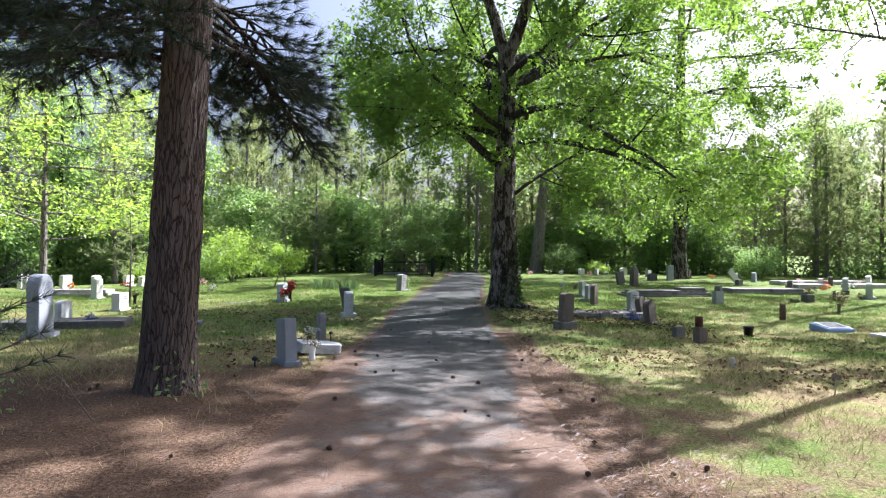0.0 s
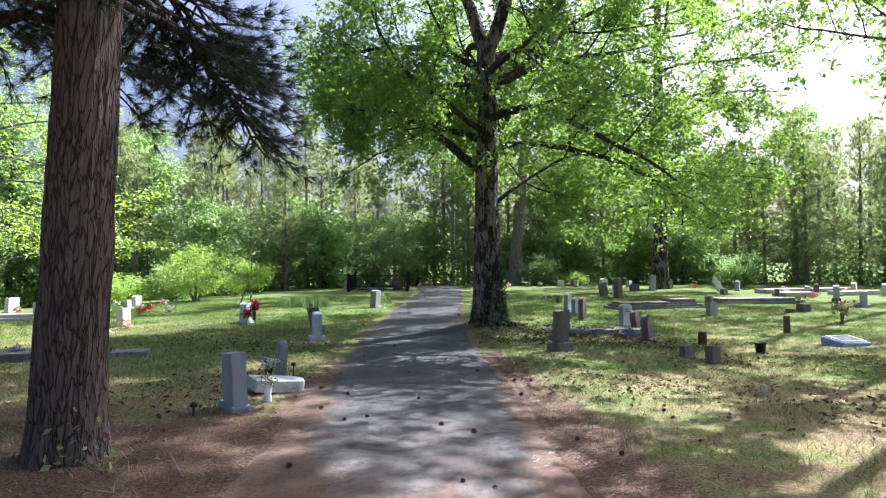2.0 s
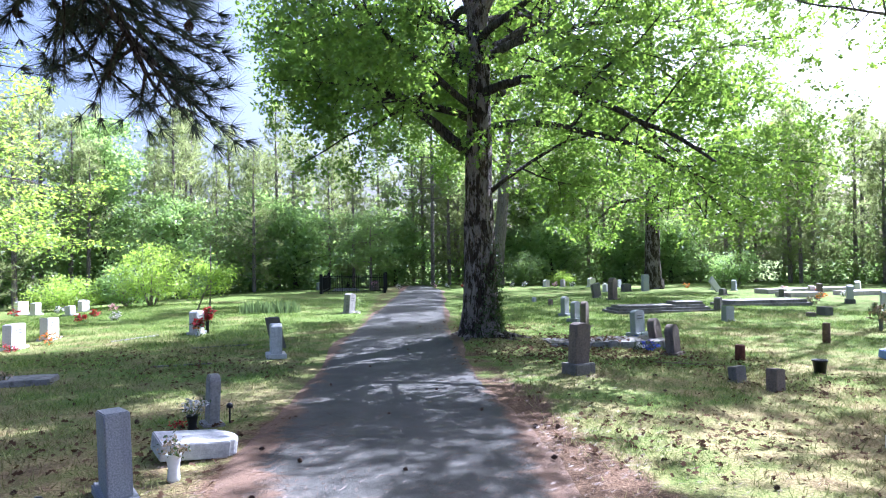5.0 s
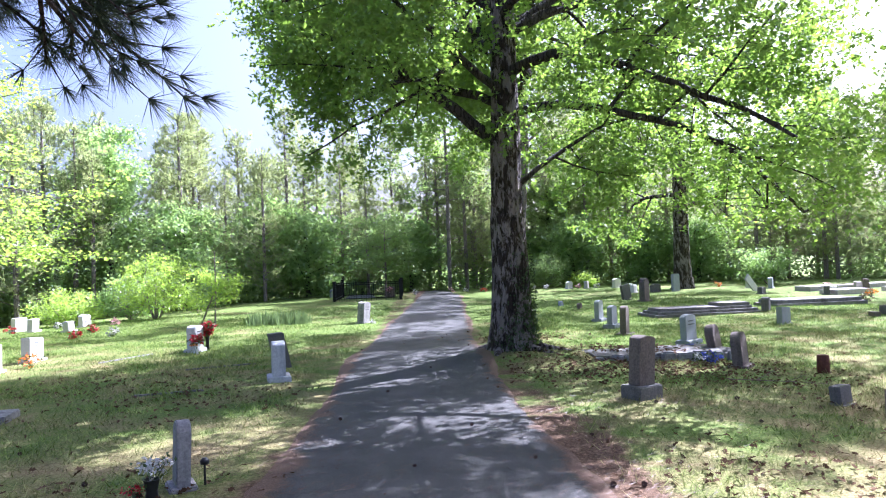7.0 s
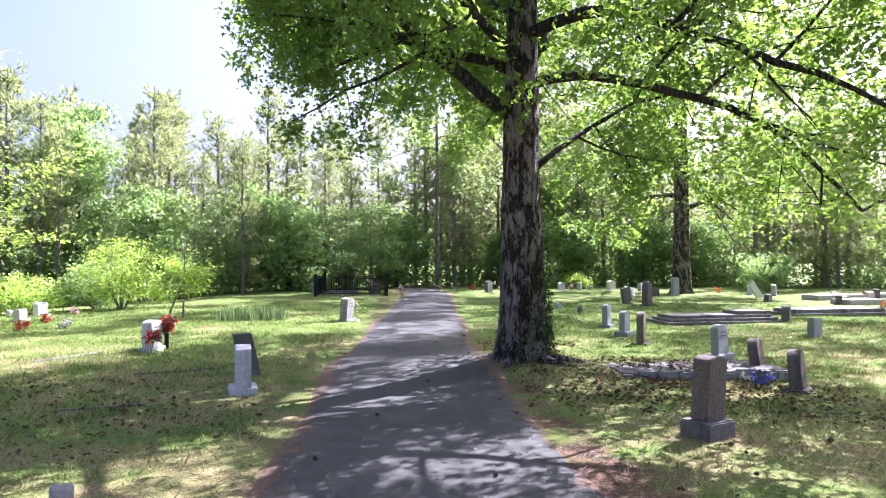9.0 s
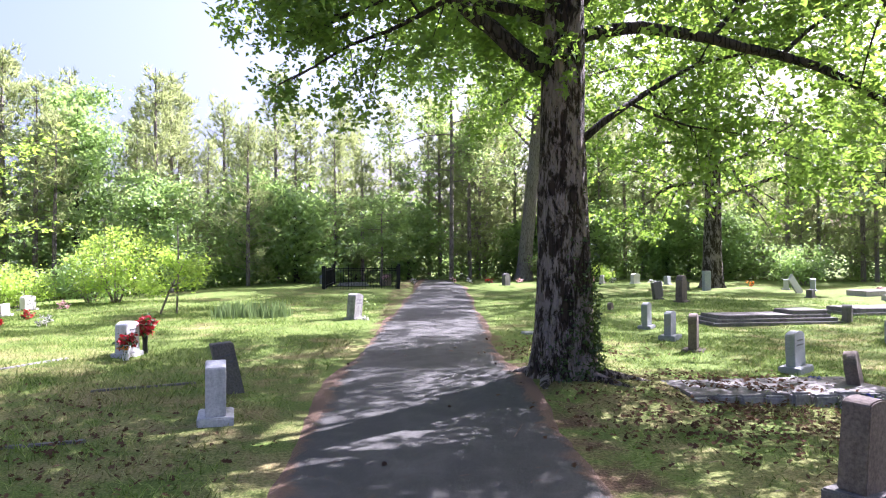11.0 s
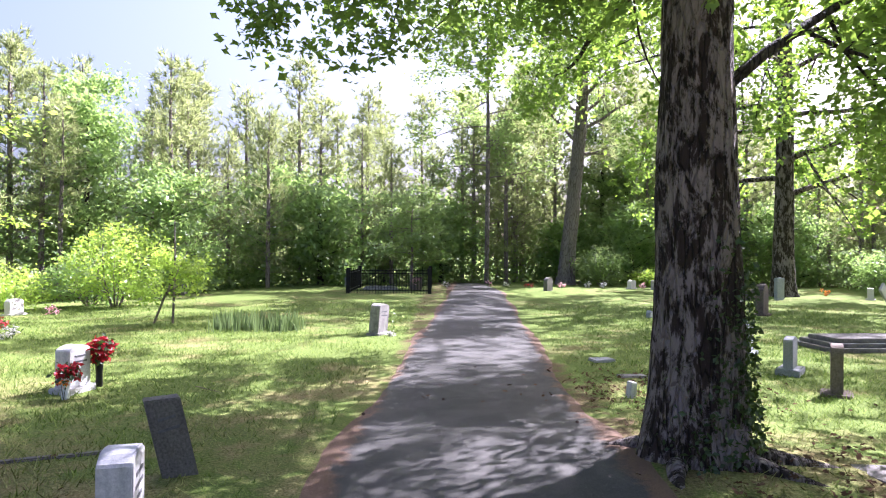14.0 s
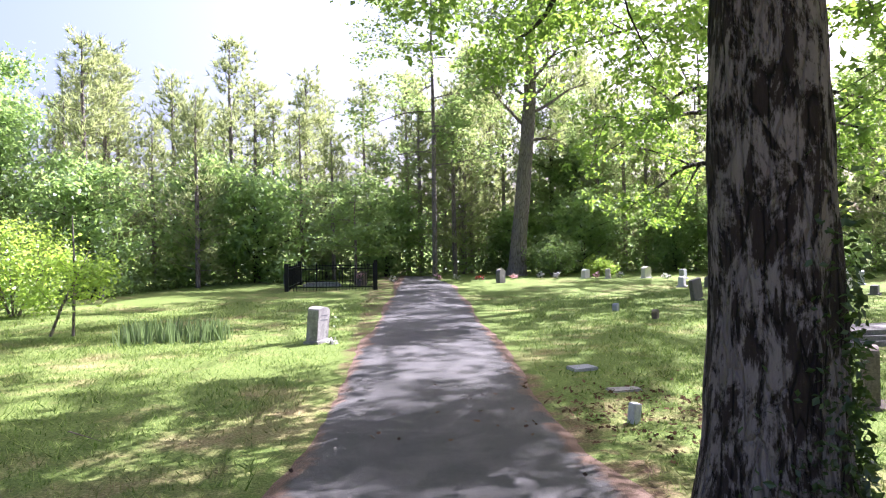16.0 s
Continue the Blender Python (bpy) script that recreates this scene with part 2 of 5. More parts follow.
DEAD_LEAF = leaf_material("dead oak leaves", (0.04, 0.024, 0.015), (0.13, 0.08, 0.05), (0.2, 0.12, 0.06), 0.15, 0.0)
STRAW_NEEDLE = leaf_material("fallen pine needles", (0.07, 0.034, 0.018), (0.16, 0.088, 0.05), (0.18, 0.095, 0.045), 0.12)
RED_PETAL = leaf_material("red petals", (0.28, 0.004, 0.012), (0.5, 0.01, 0.02), (0.5, 0.012, 0.02), 0.3)
ORANGE_PETAL = leaf_material("orange petals", (0.6, 0.12, 0.01), (0.8, 0.3, 0.03), (0.8, 0.3, 0.03), 0.3)
WHITE_PETAL = leaf_material("white petals", (0.5, 0.48, 0.46), (0.8, 0.78, 0.76), (0.8, 0.75, 0.7), 0.3)
PINK_PETAL = leaf_material("pink petals", (0.55, 0.2, 0.26), (0.8, 0.5, 0.52), (0.8, 0.5, 0.5), 0.3)
BLUE_PETAL = leaf_material("blue petals", (0.03, 0.04, 0.3), (0.08, 0.12, 0.55), (0.1, 0.12, 0.5), 0.3)
TAN_PETAL = leaf_material("dried flowers", (0.16, 0.1, 0.05), (0.5, 0.4, 0.26), (0.4, 0.3, 0.15), 0.2)
PINE_BARK = bark_material("pine bark", (0.175, 0.13, 0.107), (0.05, 0.036, 0.03), None, 0.0, 0.17, 25.0, 0.22)
OAK_BARK = bark_material("oak bark", (0.05, 0.035, 0.027), (0.012, 0.009, 0.007), (0.33, 0.275, 0.24), 0.2, 0.2, 15.0)
GREY_BARK = bark_material("grey bark", (0.32, 0.27, 0.245), (0.1, 0.08, 0.07), None, 0.15, 0.2, 12.0)
DARK_BARK = bark_material("dark bark", (0.085, 0.07, 0.06), (0.015, 0.012, 0.01), None, 0.3, 0.2, 12.0)
GRANITE = stone_material("grey granite", (0.2, 0.21, 0.23), (0.42, 0.43, 0.45), 0.15, 90.0)
MARBLE = stone_material("weathered white marble", (0.42, 0.42, 0.42), (0.62, 0.61, 0.6), 0.5, 40.0, 0.8, (0.12, 0.115, 0.11))
WHITE_STONE = stone_material("white stone", (0.46, 0.44, 0.42), (0.66, 0.63, 0.6), 0.2, 40.0, 0.8, (0.3, 0.29, 0.27))
SLATE = stone_material("dark lichen stone", (0.1, 0.092, 0.082), (0.21, 0.195, 0.175), 0.5, 50.0, 0.9, (0.035, 0.033, 0.028))
BROWN_STONE = stone_material("brown weathered stone", (0.11, 0.085, 0.07), (0.22, 0.175, 0.145), 0.55, 45.0, 0.92, (0.035, 0.03, 0.025))
CONCRETE = stone_material("stained concrete", (0.2, 0.19, 0.18), (0.36, 0.34, 0.32), 0.7, 50.0, 0.95, (0.05, 0.048, 0.045))
OLD_CONCRETE = stone_material("old blackened concrete", (0.13, 0.12, 0.11), (0.27, 0.25, 0.23), 0.8, 50.0, 0.95, (0.04, 0.036, 0.032))
PINK_CONCRETE = stone_material("pale concrete slab", (0.4, 0.35, 0.33), (0.58, 0.52, 0.5), 0.5, 45.0, 0.9, (0.12, 0.1, 0.09))
BLACK_IRON = plain_material("black iron", (0.012, 0.012, 0.013), 0.5, 0.4)
RUST = plain_material("rusty metal", (0.14, 0.055, 0.035), 0.85, 0.2, 0.5, 18.0)
WOOD_POST = plain_material("weathered wood", (0.16, 0.1, 0.065), 0.9, 0.0, 0.5, 14.0)
BLACK_PLASTIC = plain_material("black plastic", (0.015, 0.015, 0.017), 0.45)
WHITE_PLASTIC = plain_material("white plastic", (0.75, 0.76, 0.78), 0.4, 0.0, 0.1)
BLUE_PAINT = plain_material("pale blue paint", (0.2, 0.3, 0.55), 0.6, 0.0, 0.2)
STEEL = plain_material("dull steel", (0.3, 0.3, 0.3), 0.45, 0.8)
ETCH = plain_material("weathered lettering", (0.12, 0.12, 0.125), 0.9, 0.0, 0.4)
CONE = plain_material("pine cone scales", (0.075, 0.045, 0.03), 0.9, 0.0, 0.5, 60.0)
TWIG = plain_material("dead twig", (0.15, 0.115, 0.09), 0.95, 0.0, 0.4)


# ---- shape helpers ----
rng = np.random.default_rng(7)


def rise(x, y):
    """Height of the ground."""
    x, y = np.asarray(x, float), np.asarray(y, float)

    def hump(cx, cy, h, r):
        return h * np.exp(-((x - cx) ** 2 + (y - cy) ** 2) / (2 * r * r))
    z = hump(-3.0, 6.5, 0.2, 3.6) + hump(2.5, 13.0, 0.1, 1.6) + hump(1.65, 17.4, 0.2, 1.1) + hump(7.0, 15.5, -0.1, 3.5)
    far = np.clip((y - 18) / 22, 0, 1)
    z = z - 0.05 * np.maximum(0, -x - 8) * far
    z = z - 0.02 * np.maximum(0, y - 50)
    z = z + 0.025 * np.sin(x * 0.9 + 1.3) * np.sin(y * 0.7) * np.clip(np.abs(x) / 3 - 0.4, 0, 1)
    return np.maximum(z, -3.0)


def rz(x, y):
    return float(rise(x, y))


def drive_mid(y):
    y = np.asarray(y, float)
    return -0.1 + 0.065 * np.maximum(0, y - 18) - 0.0045 * np.maximum(0, y - 38) ** 2.2


def drive_half(y):
    return 1.28 + 0.08 * np.sin(np.asarray(y) * 0.8)


class Geo:
    """Collects vertices and faces for one mesh."""

    def __init__(self):
        self.v, self.f, self.n = [], [], 0

    def add(self, verts, faces):
        verts = np.asarray(verts, float).reshape(-1, 3)
        self.v.append(verts)
        self.f.append((np.asarray(faces, int) + self.n))
        self.n += len(verts)

    def tube(self, pts, radii, sides=8, rough=0.0):
        pts = [Vector(p) for p in pts]
        ring, up = [], Vector((0.31, 0.87, 0.2))
        for i, (p, r) in enumerate(zip(pts, radii)):
            d = (pts[min(i + 1, len(pts) - 1)] - pts[max(i - 1, 0)]).normalized()
            a = d.cross(up)
            if a.length < 0.1:
                a = d.cross(Vector((1, 0, 0)))
            a.normalize()
            b = d.cross(a)
            for k in range(sides):
                w = 2 * math.pi * k / sides
                rr = r * (1 + (rough * noise.noise(p * 1.7 + Vector((math.cos(w), math.sin(w), 0)) * 1.5) if rough else 0))
                ring.append(p + (a * math.cos(w) + b * math.sin(w)) * rr)
        faces = []
        for i in range(len(pts) - 1):
            for k in range(sides):
                k2 = (k + 1) % sides
                faces.append((i * sides + k, i * sides + k2, (i + 1) * sides + k2, (i + 1) * sides + k))
        self.add([tuple(q) for q in ring], faces)
        for base, flip in ((0, True), ((len(pts) - 1) * sides, False)):
            tip = len(ring)
            self.add([tuple(ring[base + k]) for k in range(sides)] + [tuple(pts[0] if flip else pts[-1])],
                     [((k + 1) % sides, k, sides, sides) if flip else (k, (k + 1) % sides, sides, sides) for k in range(sides)])

    def mesh(self, name, mat, smooth=True):
        v = np.concatenate(self.v)
        loops, starts, at = [], [], 0
        for f in self.f:
            f = np.atleast_2d(f)
            tri = (f[:, -1] == f[:, -2]) if f.shape[1] == 4 else np.zeros(len(f), bool)
            for part_f, k in ((f[~tri], f.shape[1]), (f[tri][:, :3], 3)):
                if len(part_f):
                    loops.append(part_f.ravel())
                    starts.append(at + np.arange(len(part_f)) * k)
                    at += len(part_f) * k
        loops, starts = np.concatenate(loops), np.concatenate(starts)
        me = bpy.data.meshes.new(name)
        me.vertices.add(len(v))
        me.vertices.foreach_set("co", v.ravel())
        me.loops.add(len(loops))
        me.loops.foreach_set("vertex_index", loops.astype(np.int32))
        me.polygons.add(len(starts))
        me.polygons.foreach_set("loop_start", starts.astype(np.int32))
        me.polygons.foreach_set("use_smooth", np.full(len(starts), smooth))
        me.update(calc_edges=True)
        me.materials.append(mat)
        return me


def thing(name, m, label, category, group="", kind=""):
    ob = new(name)
    ob.matrix_world = m
    ob.empty_display_size = 0.1
    return tagged(ob, label, category, group, kind)


def part(name, shape, mat, parent, label="", smooth=False):
    """Links a Geo or bmesh as one mesh under a thing, in that thing's own space."""
    if isinstance(shape, Geo):
        me = shape.mesh(name, mat, smooth)
    else:
        me = bpy.data.meshes.new(name)
        shape.to_mesh(me)
        shape.free()
        me.materials.append(mat)
        if smooth:
            me.polygons.foreach_set("use_smooth", np.full(len(me.polygons), True))
    ob = new(name, me)
    ob.parent = parent
    if label:
        ob["label"] = label
    return ob


def box(w, d, h, x=0, y=0, z=0, bevel=0.008, taper=0.0):
    """A bevelled block standing at z."""
    bm = bmesh.new()
    bmesh.ops.create_cube(bm, size=1)
    for v in bm.verts:
        k = 1 - taper if v.co.z > 0 else 1
        v.co = Vector((v.co.x * w * k + x, v.co.y * d * k + y, (v.co.z + 0.5) * h + z))
    if bevel:
        bmesh.ops.bevel(bm, geom=bm.edges[:], offset=bevel, segments=2, affect="EDGES")
    return bm


def turned(profile, sides=16):
    """A solid of revolution from (radius, height) pairs."""
    g = Geo()
    pts = [(r * math.cos(2 * math.pi * k / sides), r * math.sin(2 * math.pi * k / sides), z) for r, z in profile for k in range(sides)]
    g.add(pts, [(i * sides + k, i * sides + (k + 1) % sides, (i + 1) * sides + (k + 1) % sides, (i + 1) * sides + k) for i in range(len(profile) - 1) for k in range(sides)])
    return g


def frames_of(n, up=0.6):
    """n leaf frames: axis along the leaf, side, normal that leans upwards."""
    nrm = rng.normal(size=(n, 3))
    nrm[:, 2] = np.abs(nrm[:, 2]) + up
    nrm /= np.linalg.norm(nrm, axis=1, keepdims=True)
    ax = rng.normal(size=(n, 3))
    ax[:, 2] -= 0.5
    ax -= nrm * np.sum(ax * nrm, axis=1, keepdims=True)
    ax /= np.linalg.norm(ax, axis=1, keepdims=True) + 1e-9
    return ax, np.cross(nrm, ax), nrm


SLIP = np.array([(0, 0.26, 0.03), (1, 0, -0.05), (0.1, -0.3, 0.04)])
DIAMOND = np.array([(0, 0, 0), (0.45, 0.3, 0.06), (1, 0, -0.04), (0.5, -0.3, 0.06)])
LOBED = np.array([(0, 0, 0), (0.22, 0.14, 0.03), (0.4, 0.34, 0.06), (0.48, 0.12, 0.02), (0.74, 0.3, 0.03), (1, 0, -0.08), (0.74, -0.3, 0.03), (0.48, -0.12, 0.02), (0.4, -0.34, 0.06), (0.22, -0.14, 0.03)])


OAK = np.array([(0, 0, 0), (0.4, 0.33, 0.05), (0.56, 0.14, 0.02), (1, 0, -0.06), (0.6, -0.15, 0.02), (0.42, -0.33, 0.05)])


def leaves(geo, centres, size, shape=DIAMOND, up=0.6, spread=0.35):
    n = len(centres)
    if not n:
        return
    ax, side, nrm = frames_of(n, up)
    s = size * (1 + spread * rng.uniform(-1, 1, n))
    t = shape[None] * s[:, None, None]
    v = centres[:, None] + t[..., 0:1] * ax[:, None] + t[..., 1:2] * side[:, None] + t[..., 2:3] * nrm[:, None]
    k = len(shape)
    geo.add(v.reshape(-1, 3), np.arange(n * k).reshape(n, k))


def tufts(geo, centres, axes, length, width, count, open_=0.8):
    """Needle tufts: thin blades round an axis."""
    n = len(centres)
    if not n:
        return
    d = axes[:, None] + rng.normal(size=(n, count, 3)) * open_ * 0.6
    d /= np.linalg.norm(d, axis=2, keepdims=True)
    side = np.cross(d, rng.normal(size=(n, count, 3)))
    side /= np.linalg.norm(side, axis=2, keepdims=True) + 1e-9
    L = length * rng.uniform(0.7, 1.15, (n, count, 1))
    c = np.broadcast_to(centres[:, None], d.shape)
    v = np.stack([c - side * width / 2, c + side * width / 2, c + d * L], axis=2)
    geo.add(v.reshape(-1, 3), np.arange(n * count * 3).reshape(-1, 3))


def clumps(centres, each, sd, flat=0.6):
    c = np.repeat(np.asarray(centres, float), each, axis=0)
    return c + rng.normal(size=c.shape) * sd * np.array([1, 1, flat])


def masses(tips, share, each, sd, flat=0.7):
    """Leaf places in dense uneven masses round a share of the twig tips, with gaps between."""
    tips = np.asarray(tips, float)
    tips = tips[rng.uniform(0, 1, len(tips)) < share]
    each_n = np.maximum(3, (each * rng.uniform(0.35, 1.65, len(tips)))).astype(int)
    sprigs = np.maximum(1, each_n // 8)
    c = np.repeat(tips, sprigs, axis=0)
    w = np.repeat(sd * rng.uniform(0.6, 1.3, len(tips)), sprigs)
    c = c + rng.normal(size=c.shape) * w[:, None] * np.array([1, 1, flat])
    # each sprig ends in a rosette of leaves
    c = np.repeat(c, 8, axis=0)
    return c + rng.normal(size=c.shape) * sd * 0.22


rnd = random.Random(5)


def grow(geo, p, d, length, r, level, tips, lift=0.0, sides=7, kids=4, bend=0.2):
    """A limb with its branches; tips collects places where leaves grow."""
    n = max(4, int(length / 0.45))
    pts, radii = [Vector(p)], [r]
    d = Vector(d).normalized()
    for i in range(n):
        d = (d + Vector((rnd.uniform(-1, 1), rnd.uniform(-1, 1), rnd.uniform(-1, 1))) * bend + Vector((0, 0, lift))).normalized()
        if 1.0 < pts[-1].z < 2.5 and d.z < 0:
            d.z *= -0.4
        pts.append(pts[-1] + d * length / n)
        radii.append(r * (1 - 0.78 * (i + 1) / n))
    geo.tube(pts, radii, sides, 0.12)
    if level <= 0:
        tips.extend(tuple(q) for q in pts[max(1, n // 3):])
        return
    tips.extend(tuple(q) for q in pts[-max(2, n // 3):])
    for k in range(kids):
        u = 0.25 + 0.75 * (k + rnd.uniform(0.2, 0.8)) / kids
        i = min(n - 1, int(u * n))
        way = (pts[i + 1] - pts[i]).normalized()
        out = way.cross(Vector((rnd.uniform(-1, 1), rnd.uniform(-1, 1), rnd.uniform(-0.6, 0.6)))).normalized()
        grow(geo, pts[i], way * 0.55 + out * 0.9, length * rnd.uniform(0.42, 0.6) * (1.15 - 0.5 * u), radii[i] * 0.55, level - 1, tips, lift * 0.6, max(4, sides - 2), max(2, kids - 1), bend)


def bole(geo, spine, sides, rings, flare=0.4, knots=0.05, ridge=0.0, buttress=5, flare_h=0.5):
    """A thick trunk along a spine of (x, y, z, radius), with a flared, uneven foot."""
    sp = np.array(spine, float)
    s = np.concatenate([[0], np.cumsum(np.linalg.norm(np.diff(sp[:, :3], axis=0), axis=1))])
    t = np.linspace(0, 1, rings) ** 1.15 * s[-1]
    c = np.stack([np.interp(t, s, sp[:, k]) for k in range(4)], axis=1)
    verts = []
    for (x, y, z, r), h in zip(c, t):
        for k in range(sides):
            w = 2 * math.pi * k / sides
            q = Vector((math.cos(w), math.sin(w), 0))
            foot = flare * math.exp(-h / (flare_h * 0.45)) * (0.7 + 0.6 * max(0, math.sin(w * buttress + 0.7 * math.sin(w * 2 + 1))))
            bumpy = knots * noise.noise(q * 1.6 + Vector((0, 0, h * 1.1))) + 0.5 * knots * noise.noise(q * 4 + Vector((3, 0, h * 2.2)))
            if ridge:
                bumpy += ridge * (abs(noise.noise(Vector((q.x * 7, q.y * 7, h * 1.5)))) * 1.6 + 0.5 * noise.noise(Vector((q.x * 16, q.y * 16, h * 3.5))) - 0.4)
            rr = r * (1 + foot + bumpy)
            verts.append((x + q.x * rr, y + q.y * rr, z))
    geo.add(verts, [(i * sides + k, i * sides + (k + 1) % sides, (i + 1) * sides + (k + 1) % sides, (i + 1) * sides + k) for i in range(rings - 1) for k in range(sides)])


def limb(root, mat, p, d, length, r, level, tips, lift=0.0, sides=7, kids=4, bend=0.2):
    g = Geo()
    grow(g, p, d, length, r, level, tips, lift, sides, kids, bend)
    part("limb", g, mat, root, "", True)


# ---- ground and drive ----
def axis_steps(lo, a, b, hi, fine, coarse):
    out = list(np.arange(a, b + 1e-6, fine))
    step, x = fine, a
    left = []
    while x > lo:
        step = min(step * 1.25, coarse)
        x -= step
        left.append(x)
    step, x = fine, out[-1]
    while x < hi:
        step = min(step * 1.25, coarse)
        x += step
        out.append(x)
    return np.array(left[::-1] + out)


gx, gy = axis_steps(-900, -14, 16, 900, 0.3, 90), axis_steps(-900, -1, 40, 900, 0.3, 90)
XX, YY = np.meshgrid(gx, gy)
ZZ = rise(XX, YY) - 0.02 * (np.abs(XX - drive_mid(YY)) < 1.0) * (YY < 46)
g = Geo()
nx, ny = len(gx), len(gy)
idx = np.arange(nx * ny).reshape(ny, nx)
g.add(np.stack([XX.ravel(), YY.ravel(), ZZ.ravel()], 1), np.stack([idx[:-1, :-1].ravel(), idx[:-1, 1:].ravel(), idx[1:, 1:].ravel(), idx[1:, :-1].ravel()], 1))
ground = tagged(new("ground", g.mesh("ground", LAWN)), "patchy green and straw lawn with needle litter", "lawn", kind="structure")

g = Geo()
ys = np.arange(-30, 50.01, 0.25)
cols = np.linspace(-1, 1, 15)
pts = []
for y in ys:
    m, h = float(drive_mid(y)), float(drive_half(y))
    # beyond the fence the drive bends away to the left
    for c in cols:
        wob = 0.09 * noise.noise(Vector((c * 0.4 + (7 if c > 0 else 0), y * 0.6, 0))) + 0.06 * noise.noise(Vector((c, y * 3.1, 5)))
        x = m + c * (h + (wob if abs(c) > 0.8 else 0))
        edge = 0.026 if abs(c) > 0.99 else 0.0
        pts.append((x, y, rz(x, y) + 0.012 + 0.02 * (1 - c * c) - edge))
n = len(cols)
g.add(pts, [(i * n + k, i * n + k + 1, (i + 1) * n + k + 1, (i + 1) * n + k) for i in range(len(ys) - 1) for k in range(n - 1)])
drive = tagged(new("road", g.mesh("road", ASPHALT)), "narrow worn asphalt drive strewn with pine needles", "road", kind="structure")


# ---- trees ----
def tree_root(x, y, label, category="tree", name="tree", group="", turn=0.0):
    return thing(name, pose(x, y, rz(x, y) - 0.05, 0, 0, turn), label, category, group)


def forked_oak():
    root = tree_root(1.62, 17.4, "tall oak with dark mottled bark and bright backlit leaves", name="oak_tree")
    t = Geo()
    bole(t, [(0, 0, -0.1, 0.37), (0, 0, 0.5, 0.355), (0.0, 0, 1.4, 0.325), (-0.02, 0.02, 3.2, 0.27), (0.03, 0.05, 5.0, 0.235), (0.02, 0.08, 6.7, 0.22)], 96, 170, 0.42, 0.07, 0.045, 4, 0.75)
    part("trunk", t, OAK_BARK, root, "dark bark with pale lichen patches", True)
    tips = []
    limb(root, OAK_BARK, (0.02, 0.08, 6.5), (-0.45, 0.1, 1), 6.0, 0.17, 2, tips, 0.02, 9, 5, 0.12)
    limb(root, OAK_BARK, (0.02, 0.08, 6.5), (0.55, 0.0, 1), 6.2, 0.18, 2, tips, 0.02, 9, 5, 0.12)
    # side limbs take a plain dark bark that stands for the crown's shade
    limb(root, DARK_BARK, (-0.05, 0.05, 6.1), (-1.0, 0.15, 0.75), 4.2, 0.1, 2, tips, 0.0, 8, 5)
    limb(root, DARK_BARK, (-0.15, 0, 3.7), (-1, 0.05, 0.5), 4.8, 0.12, 2, tips, -0.02, 8, 5, 0.2)
    limb(root, DARK_BARK, (-0.1, -0.1, 4.6), (-0.75, -0.75, 0.4), 4.0, 0.08, 2, tips, -0.02, 8, 5, 0.22)
    limb(root, DARK_BARK, (0.1, 0.1, 4.2), (1, -0.12, 0.22), 6.8, 0.085, 2, tips, -0.03, 8, 7, 0.16)
    limb(root, DARK_BARK, (0.2, -0.05, 2.9), (0.8, 0.35, 0.75), 3.6, 0.05, 2, tips, -0.05, 8, 5, 0.24)
    limb(root, DARK_BARK, (0.1, -0.1, 4.9), (0.75, -0.9, 0.35), 5.2, 0.1, 2, tips, -0.03, 8, 5, 0.22)
    limb(root, DARK_BARK, (0, 0.1, 5.2), (0.3, 1, 0.4), 5.0, 0.1, 2, tips, 0.0, 7, 5)
    limb(root, DARK_BARK, (0, 0.1, 5.6), (-0.7, 0.8, 0.4), 4.6, 0.1, 2, tips, 0.0, 7, 5)
    limb(root, DARK_BARK, (0.05, 0, 5.6), (0.95, 0.4, 0.55), 5.2, 0.11, 2, tips, 0.0, 7, 5)
    limb(root, DARK_BARK, (0.0, 0.0, 5.9), (0.1, -1.0, 0.5), 4.8, 0.09, 2, tips, -0.01, 7, 5, 0.22)
    limb(root, DARK_BARK, (-0.1, 0.1, 4.4), (-1.0, 0.5, 0.3), 4.6, 0.09, 2, tips, -0.02, 7, 5, 0.22)
    for p, d, L in (((0.1, 0.2, 5.0), (0.55, 1.0, 0.25), 8.0), ((0.1, 0.1, 5.8), (0.95, 0.75, 0.3), 8.2), ((0.0, 0.2, 6.2), (0.15, 1.0, 0.35), 8.0), ((0.1, 0.1, 6.4), (0.75, 0.9, 0.5), 7.5), ((0.0, 0.1, 6.6), (-0.35, 1.0, 0.5), 6.5)):
        limb(root, DARK_BARK, p, d, L, 0.1, 2, tips, -0.01, 7, 5, 0.19)
    # high limbs out of view, here and below, added to shade the left lawn
    for p, d, L in (((1.05, 0.08, 8.3), (0.4, -0.95, 0.55), 5.4), ((-0.85, 0.25, 8.4), (0.1, -1.0, 0.6), 5.4), ((1.15, 0.08, 8.5), (1.0, -0.5, 0.6), 5.2), ((1.3, 0.05, 8.9), (0.0, -0.8, 0.9), 5.4)):
        limb(root, DARK_BARK, p, d, L, 0.09, 2, tips, 0.0, 8, 6, 0.19)
    for k in range(7):
        a = 0.9 * k + 0.4
        limb(root, DARK_BARK, (0.15 * math.cos(a), 0.1, 9.6 + 0.45 * k), (math.cos(a), math.sin(a), 0.6), 4.6, 0.08, 1, tips, 0.0, 6, 6, 0.14)
    tips = np.array(tips)
    tips = tips[(tips[:, 2] > 2.1)]
    # a window of sky beside the fork, and none of the leaves hang right before the stem
    fork = (tips[:, 0] > -2.8) & (tips[:, 0] < -0.35) & (tips[:, 2] > 6.0) & (tips[:, 2] < 7.8) & (tips[:, 1] < 3.0)
